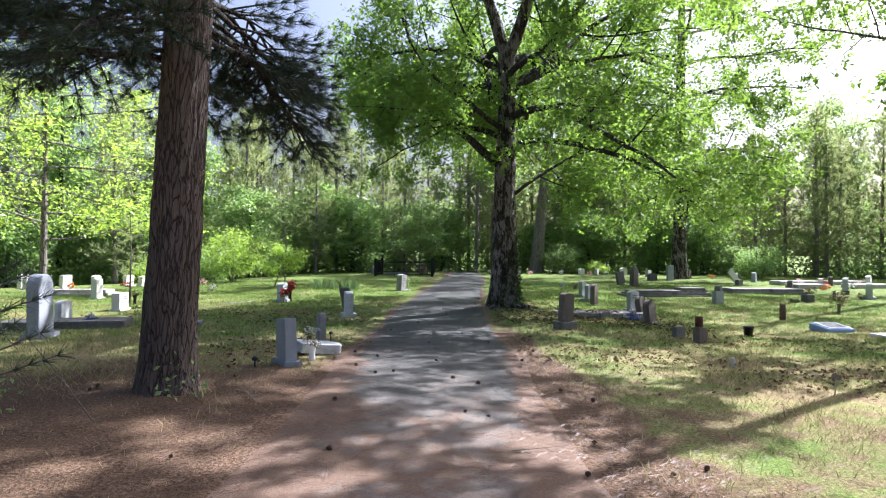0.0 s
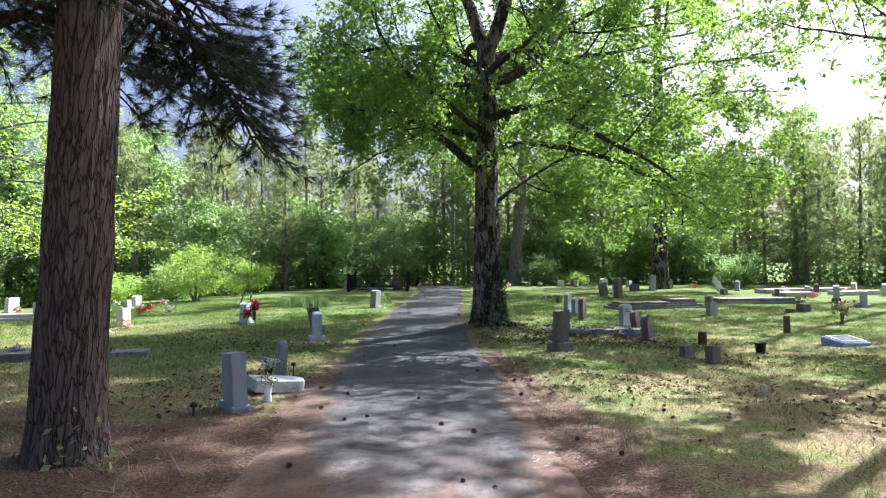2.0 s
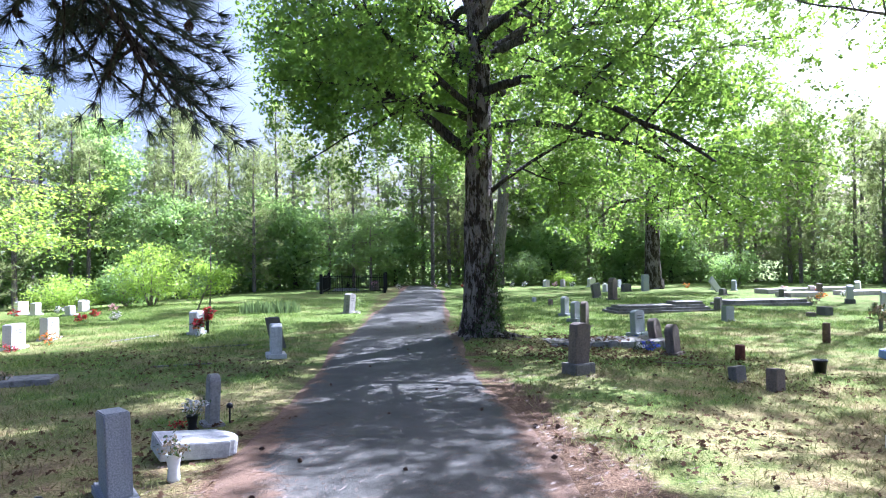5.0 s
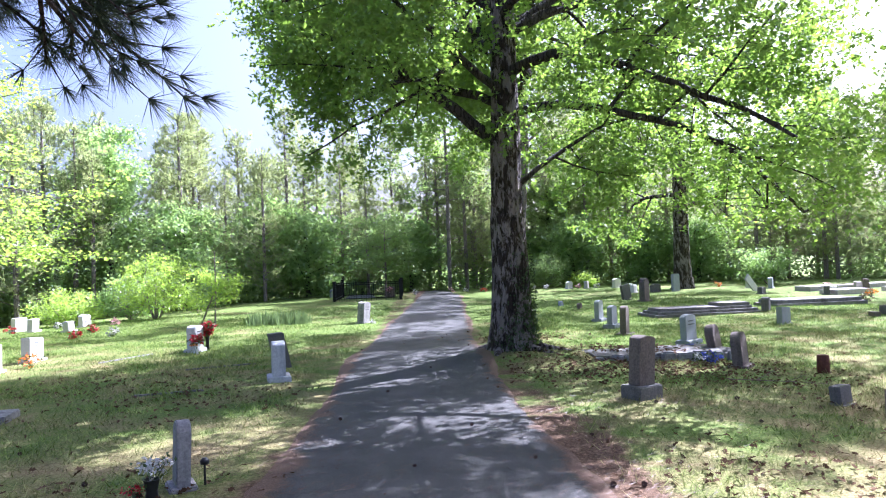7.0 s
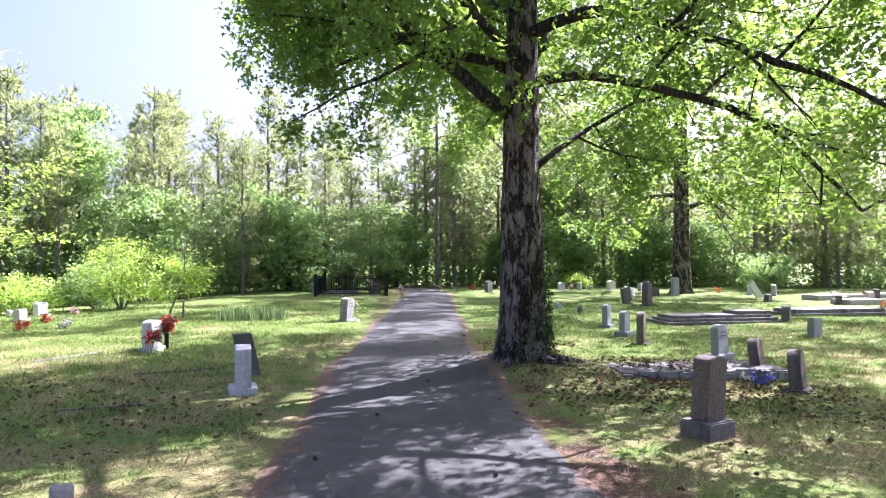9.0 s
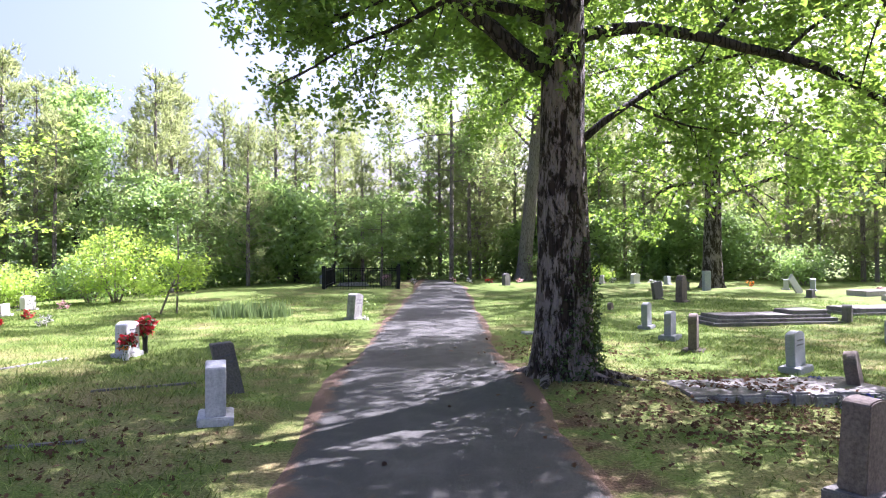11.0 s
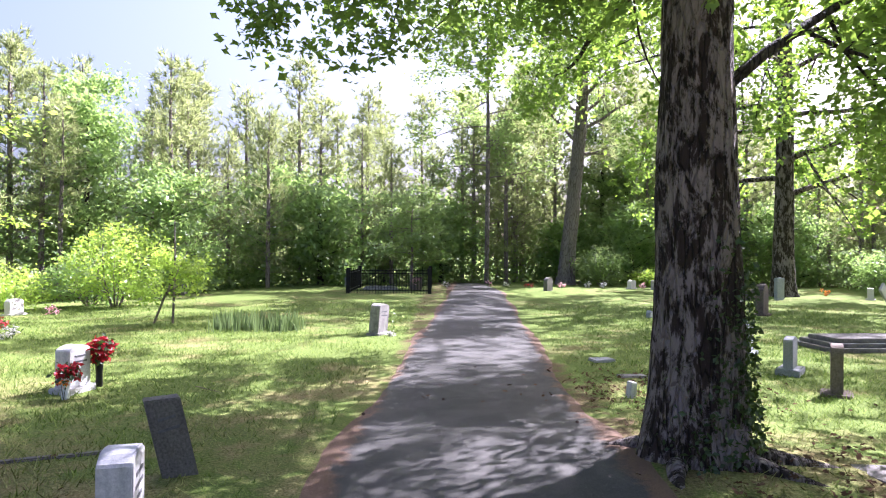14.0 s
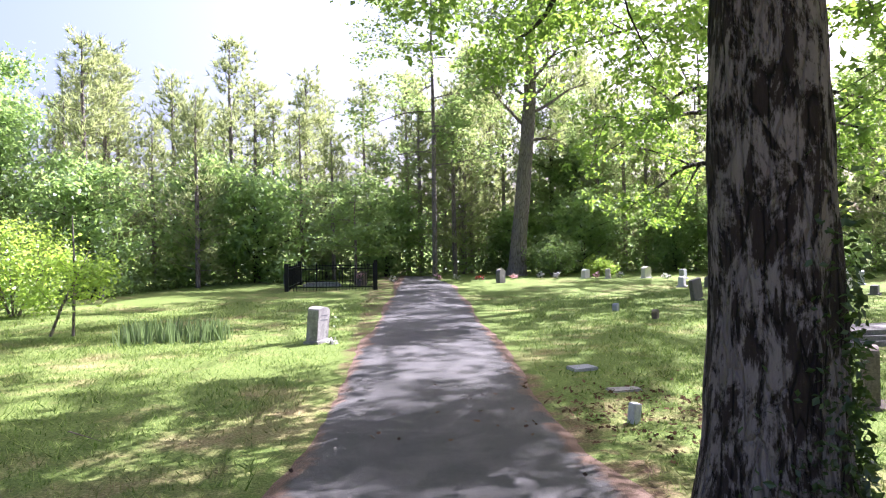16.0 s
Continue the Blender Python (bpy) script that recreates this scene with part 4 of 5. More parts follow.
def pine_sapling(x, y, h, mat, label):
    root = thing("pine_sapling", pose(x, y, rz(x, y)), label, "sapling")
    t, at = Geo(), []
    t.tube([(0, 0, -0.05), (0.03, 0, h * 0.5), (0, 0, h)], [0.03, 0.02, 0.006], 7)
    for k in range(16):
        z = h * (0.25 + 0.72 * k / 16)
        a = 2.4 * k
        d = Vector((math.cos(a), math.sin(a), 0.35)).normalized()
        L = 0.6 * (1 - 0.6 * k / 16)
        t.tube([(0, 0, z), tuple(Vector((0, 0, z)) + d * L)], [0.008, 0.003], 4)
        for j in range(4):
            at.append((Vector((0, 0, z)) + d * L * (0.4 + 0.2 * j), d))
    part("stem", t, TWIG, root, "", True)
    c = Geo()
    tufts(c, np.array([tuple(p) for p, _ in at]), np.array([tuple(d) for _, d in at]), 0.17, 0.006, 22, 0.9)
    part("needles", c, mat, root)


def lone_sapling():
    root = thing("sapling", pose(-7.0, 28.0, rz(-7.0, 28.0)), "slender leaning sapling with thin yellow-green leaves", "sapling")
    t, tips = Geo(), []
    t.tube([(0, 0, -0.05), (0.25, 0, 0.6), (0.6, 0, 1.3), (0.75, 0.1, 1.7)], [0.03, 0.025, 0.016, 0.006], 7, 0.2)
    t.tube([(0.45, 0, -0.05), (0.5, 0, 1.2), (0.48, 0, 2.4)], [0.03, 0.024, 0.012], 7, 0.2)
    for p, d, L in (((0.2, 0, 0.5), (-0.6, 0, 1), 0.8), ((0.3, 0, 0.7), (1, 0.3, 0.7), 0.9), ((0.5, 0, 1.0), (0.9, -0.2, 0.4), 0.8), ((0.5, 0, 1.2), (-0.7, 0.3, 0.8), 0.6)):
        grow(t, p, d, L, 0.012, 1, tips, -0.02, 5, 4, 0.15)
    part("stem", t, GREY_BARK, root, "", True)
    c = Geo()
    leaves(c, clumps(np.array(tips), 26, 0.2), 0.1, DIAMOND, 0.5)
    part("leaves", c, LIME_LEAF, root)


def iris_clump():
    root = thing("iris_clump", pose(-4.25, 26.9, rz(-4.25, 26.9)), "long clump of grey-green iris blades in the lawn", "plant")
    n = 420
    x, y = rng.uniform(-0.95, 0.95, n), rng.normal(0, 0.22, n)
    h = rng.uniform(0.22, 0.5, n)
    a = rng.uniform(0, 2 * math.pi, n)
    tilt = rng.normal(0, 0.16, (n, 2)) * h[:, None]
    w = 0.014
    c, s = np.cos(a) * w, np.sin(a) * w
    v = np.stack([np.stack([x - c, y - s, 0 * x - 0.02], 1), np.stack([x + c, y + s, 0 * x - 0.02], 1), np.stack([x + c * 0.8 + tilt[:, 0] * 0.5, y + s * 0.8 + tilt[:, 1] * 0.5, h * 0.6], 1),
                  np.stack([x + tilt[:, 0], y + tilt[:, 1], h], 1), np.stack([x - c * 0.8 + tilt[:, 0] * 0.5, y - s * 0.8 + tilt[:, 1] * 0.5, h * 0.6], 1)], 1)
    g = Geo()
    g.add(v.reshape(-1, 3), np.arange(n * 5).reshape(n, 5))
    tagged(part("foliage", g, IRIS, root), kind="stuff")


forked_oak()
roots_of_oak()
second_oak()
side_oaks()
near_pine()
leaning_pine()
woods()
undergrowth()
lime_tree(-14.0, 23.6, 2.6, 7.8, 5.2, 19, "small tree with lime-green leaves in flat tiers", 0.13)
lime_tree(2.5, 49.8, 8.0, 18.5, 4.2, 18, "tall slim broadleaf tree beside a leaning pine", 0.22, WOOD_LEAF, 0.11)
lime_tree(-1.5, 43.4, 1.6, 4.6, 1.7, 9, "small leafy tree standing behind the iron fence", 0.15, WOOD_LEAF, 0.06)
bush(-10.4, 33.4, 1.45, 2.6, "tall sunlit yellow-green bush on the lawn", LIME_LEAF, 5000, 0.1)
bush(-13.9, 33.6, 1.6, 1.4, "low spreading yellow-green bush on the lawn", LIME_LEAF, 3600, 0.1)
bush(-12.0, 35.0, 1.3, 1.8, "grey-green bush behind brighter bushes", FRESH_LEAF, 1500, 0.13)
bush(8.5, 48.0, 1.55, 2.1, "dense rounded bush beside a tall pine", SHADE_LEAF, 4600, 0.11)
bush(10.8, 47.6, 0.9, 0.9, "low bright green bush at the lawn's edge", LIME_LEAF, 900, 0.12)
bush(19.5, 41.5, 1.5, 2.2, "pale green shrub at the forest edge", FRESH_LEAF, 1800, 0.15)
pine_sapling(-8.7, 18.8, 2.5, FAR_NEEDLE, "thin young pine with wispy needles on the lawn")
pine_sapling(-3.55, 5.3, 1.4, NEEDLE, "small dark young pine beside the large pine")
lone_sapling()
iris_clump()
low_spray(-2.2, 6.2, 0.5, "leafy seedling at the foot of the pine", 3, 0.06)
low_spray(-3.6, 5.6, 0.7, "leafy seedling beside the pine", 5, 0.07)


# ---- graves ----
def outline(w, h, style):
    """Front outline of a slab: flat, arch, round, shoulder, or slant top."""
    pts = [(-w / 2, 0), (w / 2, 0)]
    if style == "flat":
        pts += [(w / 2, h), (-w / 2, h)]
    elif style == "slant":
        pts += [(w / 2, h * 0.93), (-w / 2, h)]
    elif style == "arch":
        pts += [(w / 2 * math.cos(a) if i not in (0, 10) else w / 2 * (1 if i == 0 else -1), h - w * 0.16 + w * 0.16 * math.sin(a)) for i, a in ((i, math.pi * i / 10) for i in range(11))]
    elif style == "round":
        pts += [(w / 2 * math.cos(math.pi * i / 14), h - w / 2 * 0.8 + w / 2 * 0.8 * math.sin(math.pi * i / 14)) for i in range(15)]
    else:
        pts += [(w / 2, h * 0.82), (w * 0.4, h * 0.84)] + [(w * 0.38 * math.cos(math.pi * i / 10), h * 0.86 + h * 0.14 * math.sin(math.pi * i / 10)) for i in range(11)] + [(-w * 0.4, h * 0.84), (-w / 2, h * 0.82)]
    return pts


def slab_mesh(w, h, t, style, z=0.0, bevel=0.008, worn=0.004):
    bm = bmesh.new()
    vs = [bm.verts.new((-t / 2, x, y + z)) for x, y in outline(w, h, style)]
    f = bm.faces.new(vs)
    ext = bmesh.ops.extrude_face_region(bm, geom=[f])
    for v in ext["geom"]:
        if isinstance(v, bmesh.types.BMVert):
            v.co.x += t
    bmesh.ops.recalc_face_normals(bm, faces=bm.faces[:])
    if bevel:
        bmesh.ops.bevel(bm, geom=[e for e in bm.edges if e.calc_face_angle(0) > 0.6], offset=bevel, segments=2, affect="EDGES")
    for v in bm.verts:
        v.co += noise.noise_vector(v.co * 9 + Vector((w * 31, h * 17, 0))) * worn
    return bm


def headstone(x, y, w, h, t, style, mat, label, turn=0.0, lean=(0, 0), base=None, base_mat=None, lines=0, group=""):
    """A grave marker that faces +x; base: (width, depth, height)."""
    root = thing("headstone", pose(x, y, rz(x, y) - 0.01, 0, 0, turn), label, "headstone", group)
    z = 0.0
    if base:
        bw, bd, bh = base
        part("base", box(bd, bw, bh + 0.04, 0, 0, -0.04, 0.012), base_mat or mat, root)
        z = bh
    s = part("slab", slab_mesh(w, h + (0 if base else 0.06), t, style, 0.0 if base else -0.06), mat, root)
    s.location = (0, 0, z - 0.004 if base else 0)
    s.rotation_euler = (radians(lean[0]), radians(lean[1]), 0)
    for k in range(lines):
        ww = w * (0.5, 0.62, 0.4, 0.55)[k % 4]
        o = part("inscription_line", box(0.004, ww, 0.022, t / 2 + 0.001, 0, h * (0.72 - 0.13 * k), 0), ETCH, s)
    return root


def ledger(x, y, w, d, h, turn, mat, label, steps=1, name="grave_slab", broken=0.0):
    """A flat grave slab, in steps that get smaller upwards."""
    root = thing(name, pose(x, y, rz(x, y) - 0.01, 0, 0, turn), label, "grave slab")
    for k in range(steps):
        bm = box(w - 0.22 * k, d - 0.22 * k, h / steps + (0.04 if k == 0 else 0), 0, 0, h / steps * k - (0.04 if k == 0 else 0.002 * k), 0.014)
        bmesh.ops.subdivide_edges(bm, edges=[e for e in bm.edges if e.calc_length() > 0.4], cuts=5)
        for v in bm.verts:
            v.co += noise.noise_vector(v.co * 3.1) * (0.012 + broken)
        part("step" if steps > 1 else "slab", bm, mat, root)
    return root


def kerb(x0, y0, x1, y1, mat, label, w=0.08, h=0.02):
    L = math.hypot(x1 - x0, y1 - y0)
    n = max(2, int(L / 0.7))
    root = thing("grave_kerb", pose(x0, y0, rz(x0, y0), 0, 0, math.degrees(math.atan2(y1 - y0, x1 - x0))), label, "kerb")
    for k in range(n):
        xm = L * (k + 0.5) / n
        gx_, gy_ = x0 + (x1 - x0) * (k + 0.5) / n, y0 + (y1 - y0) * (k + 0.5) / n
        part("kerb_stone", box(L / n - 0.012, w * rnd.uniform(0.85, 1.1), h * rnd.uniform(0.8, 1.15) + 0.05, xm, rnd.uniform(-0.01, 0.01), rz(gx_, gy_) - rz(x0, y0) - 0.05, 0.012), mat, root)


def bouquet(x, y, mat, label, r=0.12, h=0.25, z=0.0, pot=None, n=110, stems=True, petal=0.045):
    """Artificial flowers, in a vase where pot names its material."""
    root = thing("flower_vase" if pot else "flowers", pose(x, y, rz(x, y) + z), label, "flowers")
    if pot:
        part("vase", turned([(0.0, 0), (0.04, 0), (0.045, 0.02), (0.038, h * 0.3), (0.055, h * 0.62), (0.058, h * 0.64), (0.05, h * 0.64), (0.035, h * 0.3), (0, h * 0.28)], 14), pot, root, "", True)
    g = Geo()
    q = rng.normal(size=(n // 9, 3))
    q /= np.linalg.norm(q, axis=1, keepdims=True)
    cen = q * r * rng.uniform(0.55, 1, (len(q), 1)) * np.array([1, 1, 0.75]) + np.array([0, 0, h * 0.64 + r * 0.55 if pot else max(r * 0.7, h - r)])
    cen[:, 2] = np.maximum(cen[:, 2], 0.02)
    leaves(g, clumps(cen, 9, 0.022), petal, DIAMOND, 0.3)
    tagged(part("bloom", g, mat, root), kind="stuff")
    s = Geo()
    for c in cen[::2]:
        s.tube([(0, 0, 0.0 if not pot else h * 0.4), tuple(c)], [0.004, 0.003], 4)
    leaves(s, clumps(cen, 3, 0.04), petal * 1.1, DIAMOND, 0.3)
    tagged(part("greenery", s, IVY, root), kind="stuff")
    return root


def post(x, y, r, h, mat, label, category, name, sides=12, lean=0.0):
    root = thing(name, pose(x, y, rz(x, y), lean, lean * 0.7, rnd.uniform(0, 90)), label, category)
    part("shaft", turned([(0, -0.06), (r, -0.06), (r * 1.02, h * 0.5), (r * 0.96, h - 0.012), (r * 0.86, h), (0, h)], sides), mat, root, "", True)
    return root


# left of the drive
a_stone = headstone(-1.9, 8.4, 0.38, 0.53, 0.15, "slant", GRANITE, "grey granite headstone on a base with worn lettering", 30, (0, -2), (0.52, 0.22, 0.07), None, 3)
root = thing("fallen_headstone", pose(-1.72, 9.45, rz(-1.72, 9.45) + 0.01, 0, 12, 20), "white marble headstone lying toppled on the grass", "headstone")
o = part("slab", slab_mesh(0.42, 0.62, 0.13, "shoulder", -0.3), MARBLE, root)
o.rotation_euler, o.location = (0, radians(84), radians(8)), (0, 0, 0.085)
bouquet(-1.66, 8.78, TAN_PETAL, "white vase with faded yellow flowers beside a headstone", 0.09, 0.3, 0, WHITE_PLASTIC, 110, True, 0.03)
bouquet(-2.0, 10.38, WHITE_PETAL, "dark pot with white and pink flowers by a small stone", 0.12, 0.24, 0, BLACK_PLASTIC, 130, True, 0.035)
bouquet(-2.12, 10.42, RED_PETAL, "small bunch of red flowers beside a pot", 0.06, 0.12, 0.0, None, 60, True, 0.03)
headstone(-1.9, 10.68, 0.22, 0.47, 0.1, "round", CONCRETE, "small weathered grey headstone at the drive's edge", 26, (1, 2), (0.3, 0.2, 0.04))
root = thing("solar_light", pose(-2.2, 8.05, rz(-2.2, 8.05)), "small black solar garden light beside a headstone", "garden light")
part("stake", turned([(0, -0.03), (0.012, -0.03), (0.01, 0.09), (0, 0.09)], 8), BLACK_PLASTIC, root)
part("lamp_cap", turned([(0, 0.085), (0.035, 0.085), (0.04, 0.11), (0.02, 0.135), (0, 0.137)], 14), BLACK_PLASTIC, root, "", True)
for x, y in ((-1.74, 10.72),):
    root = thing("solar_light", pose(x, y, rz(x, y)), "small black solar garden light behind a small stone", "garden light")
    part("stake", turned([(0, -0.03), (0.01, -0.03), (0.008, 0.16), (0, 0.16)], 8), BLACK_PLASTIC, root)
    part("lamp_cap", turned([(0, 0.155), (0.03, 0.155), (0.034, 0.18), (0.018, 0.2), (0, 0.202)], 14), BLACK_PLASTIC, root, "", True)
headstone(-2.2, 15.98, 0.37, 0.52, 0.19, "arch", MARBLE, "weathered white marble headstone on a stepped base", 14, (0, 0), (0.48, 0.34, 0.09), None, 3)
headstone(-2.38, 17.35, 0.25, 0.66, 0.13, "slant", SLATE, "dark slate headstone that leans over to one side", -62, (13, 3), None, None, 2)
headstone(-4.82, 20.4, 0.36, 0.5, 0.2, "arch", MARBLE, "pale grey headstone decked with red flowers", -12, (0, 0), (0.46, 0.3, 0.08), None, 2)
bouquet(-4.66, 20.72, RED_PETAL, "dark vase of bright red artificial flowers", 0.2, 0.55, 0.0, BLACK_PLASTIC, 420, True, 0.07)
bouquet(-4.68, 19.98, RED_PETAL, "white cone vase with red flowers before a headstone", 0.13, 0.38, 0.0, WHITE_PLASTIC, 230, True, 0.06)
bouquet(-4.67, 19.92, ORANGE_PETAL, "orange flowers among red ones in a vase", 0.07, 0.3, 0.0, None, 60, True, 0.04)
headstone(-1.6, 26.2, 0.42, 0.6, 0.22, "arch", CONCRETE, "grey headstone beside the drive with a weedy shoot", -24, (-4, 3), (0.5, 0.3, 0.06), None, 2)
bouquet(-1.35, 25.95, WHITE_PETAL, "small white flowers at a grey headstone's foot", 0.08, 0.14, 0, None, 60)
low_spray(-1.55, 26.75, 0.95, "weed shoot growing behind a grey headstone", 5, 0.08)
kerb(-4.0, 15.0, -3.1, 15.25, SLATE, "short row of low dark blocks in the lawn")
kerb(-4.1, 17.5, -3.0, 18.0, SLATE, "short row of low dark blocks in the lawn")
kerb(-5.6, 20.1, -6.2, 18.9, CONCRETE, "low grey kerb stones beside a grave")
headstone(-6.7, 11.3, 0.5, 0.98, 0.2, "round", GRANITE, "tall rounded grey headstone on the shaded lawn", 5, (0, -1), (0.62, 0.36, 0.1))
headstone(-7.95, 14.2, 0.42, 0.42, 0.15, "arch", MARBLE, "small pale headstone behind a grave slab", 0, (0, 0), (0.5, 0.28, 0.06))
headstone(-8.15, 17.1, 0.5, 0.4, 0.2, "flat", WHITE_STONE, "square white headstone in full sun", 0, (0, 0), (0.6, 0.3, 0.06), None, 2)
headstone(-7.75, 18.1, 0.52, 0.46, 0.18, "flat", WHITE_STONE, "white headstone with red flowers at its foot", 0, (0, 0), (0.6, 0.3, 0.06), None, 2)
headstone(-7.85, 19.7, 0.5, 0.46, 0.18, "slant", WHITE_STONE, "white headstone with a sloping top in full sun", 0, (0, 0), (0.58, 0.3, 0.06), None, 2)
bouquet(-7.35, 18.75, ORANGE_PETAL, "orange-red flowers lying before white headstones", 0.2, 0.14, 0, None, 160)
bouquet(-7.6, 17.65, RED_PETAL, "red flowers at a white headstone's foot", 0.12, 0.14, 0, None, 100)
bouquet(-8.6, 18.9, TAN_PETAL, "faded flowers in a dark pot between headstones", 0.1, 0.42, 0, BLACK_PLASTIC, 100)
ledger(-7.3, 13.2, 2.2, 0.85, 0.16, 14, SLATE, "dark low grave slab on the lawn", 1)
ledger(-5.4, 13.75, 1.0, 0.55, 0.09, 14, CONCRETE, "flat grey slab with small vases on it", 1)
for dx, dy, m_, lab in ((-0.6, -0.1, WHITE_PETAL, "faded white flowers on a grave slab"), (0.3, 0.05, BLUE_PETAL, "blue and grey flowers on a grave slab"), (1.75, 0.4, TAN_PETAL, "dry flowers on a flat slab")):
    bouquet(-7.2 + dx, 13.25 + dy, m_, lab, 0.09, 0.14, 0.12 if dx < 1 else 0.06, None, 70)
headstone(-10.9, 21.3, 0.4, 0.58, 0.18, "flat", WHITE_STONE, "white upright marker on the sunlit lawn", 0, (0, 0), (0.5, 0.3, 0.06))
ledger(-12.4, 23.0, 2.3, 1.0, 0.22, 5, PINK_CONCRETE, "pale pinkish grave slab on the sunlit lawn", 2)
headstone(-11.0, 40.8, 0.4, 0.5, 0.12, "round", SLATE, "small grey headstone at the forest edge")
for x, y, w, h, st in ((-16.5, 29.5, 0.6, 0.55, "flat"), (-15.6, 30.4, 0.5, 0.5, "arch"), (-17.6, 28.6, 0.55, 0.6, "round"), (-14.4, 30.9, 0.6, 0.45, "flat"), (-13.2, 29.6, 0.5, 0.4, "flat"), (-12.2, 31.2, 0.55, 0.42, "arch"), (-18.8, 30.2, 0.6, 0.6, "flat"), (-11.6, 28.8, 0.5, 0.3, "flat")):
    headstone(x, y, w, h, 0.18, st, WHITE_STONE, "white headstone in the distant row of graves", rnd.uniform(-8, 8), (0, rnd.uniform(-3, 3)), (w + 0.12, 0.32, 0.06), group="distant white headstones")
for x, y, m_ in ((-16.0, 29.0, ORANGE_PETAL), (-13.6, 29.0, RED_PETAL), (-9.3, 24.6, RED_PETAL), (-8.6, 25.2, WHITE_PETAL), (-11.0, 31.0, PINK_PETAL), (-12.8, 30.6, WHITE_PETAL), (-10.2, 27.4, RED_PETAL)):
    bouquet(x, y, m_, "bright flowers on a distant grave", 0.18, 0.28, 0, None, 110, True, 0.07)

# right of the drive
headstone(2.42, 13.15, 0.25, 0.56, 0.17, "arch", BROWN_STONE, "dark brown weathered headstone on a block base", -62, (-3, 2), (0.37, 0.3, 0.16), SLATE)
root = ledger(4.0, 16.95, 2.4, 0.95, 0.12, 2, SLATE, "low crumbling concrete grave slab strewn with leaves", 1, "grave_slab", 0.012)
for k in range(9):
    o = part("edge_stone", box(rnd.uniform(0.2, 0.3), rnd.uniform(0.1, 0.15), rnd.uniform(0.14, 0.2), -1.15 + 0.28 * k, -0.56 + rnd.uniform(-0.03, 0.03), -0.03, 0.025), CONCRETE, root)
headstone(5.28, 18.6, 0.42, 0.5, 0.13, "arch", GRANITE, "grey headstone with a gently curved top on a base", -50, (0, -2), (0.55, 0.3, 0.1), None, 2)
headstone(5.08, 17.0, 0.4, 0.52, 0.14, "round", BROWN_STONE, "brown rounded headstone leaning backwards", -40, (6, -8), (0.46, 0.26, 0.04))
headstone(4.86, 15.7, 0.38, 0.5, 0.15, "round", BROWN_STONE, "brown rounded headstone with blue flowers", -40, (2, -4), (0.46, 0.3, 0.05))
bouquet(4.58, 16.1, BLUE_PETAL, "blue and white flowers lying between headstones", 0.15, 0.2, 0, None, 150)
bouquet(4.45, 16.25, WHITE_PETAL, "white flowers lying by blue ones", 0.1, 0.14, 0, None, 90)
bouquet(4.75, 17.35, BLUE_PETAL, "dark blue flowers at a leaning headstone", 0.12, 0.2, 0, None, 90)
bouquet(4.7, 17.65, WHITE_PETAL, "white flowers at a headstone's foot", 0.08, 0.14, 0, None, 60)
headstone(4.92, 23.6, 0.36, 0.5, 0.13, "arch", GRANITE, "grey headstone in a row of three", -35, (0, 0), (0.46, 0.28, 0.08), group="row of three headstones")
headstone(4.78, 21.95, 0.36, 0.46, 0.13, "arch", GRANITE, "grey headstone in a row of three", -38, (0, 0), (0.5, 0.32, 0.1), group="row of three headstones")
headstone(4.65, 20.6, 0.34, 0.62, 0.14, "round", BROWN_STONE, "narrow brown headstone in a row of three", -30, (-2, 0), (0.46, 0.36, 0.04), group="row of three headstones")
ledger(8.2, 24.75, 3.2, 1.3, 0.24, 3, OLD_CONCRETE, "stepped concrete family grave platform", 3, "grave_platform")
ledger(9.1, 24.8, 0.9, 0.7, 0.06, 3, SLATE, "dark slab lying on a grave platform", 1).location.z += 0.245
ledger(12.5, 26.4, 3.0, 1.3, 0.22, 3, OLD_CONCRETE, "long stepped concrete grave platform", 2, "grave_platform")
headstone(10.0, 24.4, 0.26, 0.42, 0.2, "round", SLATE, "dark urn-like marker at a platform's end", -40)
headstone(8.66, 21.15, 0.42, 0.4, 0.14, "slant", GRANITE, "light grey headstone with a peaked top", -55, (0, 0), (0.46, 0.2, 0.03))
headstone(4.5, 12.75, 0.24, 0.2, 0.12, "flat", SLATE, "small black square marker", -60, (0, -6), (0.3, 0.2, 0.02))
headstone(4.66, 12.12, 0.24, 0.3, 0.14, "slant", BROWN_STONE, "small brown marker stone in the grass", -55)
post(5.75, 15.05, 0.085, 0.26, RUST, "rusty red-brown metal post stub", "post", "metal_post")
post(8.6, 17.0, 0.075, 0.4, WOOD_POST, "short weathered wooden post", "post", "wooden_post", 8)
root = thing("flower_pot", pose(6.15, 13.5, rz(6.15, 13.5)), "black plastic pot standing empty in the grass", "pot")
part("pot", turned([(0, -0.02), (0.075, -0.02), (0.1, 0.18), (0.112, 0.18), (0.112, 0.205), (0.098, 0.205), (0.07, 0.03), (0, 0.03)], 18), BLACK_PLASTIC, root, "", True)
root = thing("framed_marker", pose(8.5, 14.7, rz(8.5, 14.7), 7, 0, 8), "low grave marker with a pale blue rim", "grave marker")
part("block", box(0.62, 0.62, 0.14, 0, 0, -0.02, 0.012), BLUE_PAINT, root)
part("panel", box(0.42, 0.42, 0.02, 0, 0, 0.116, 0.004), SLATE, root)
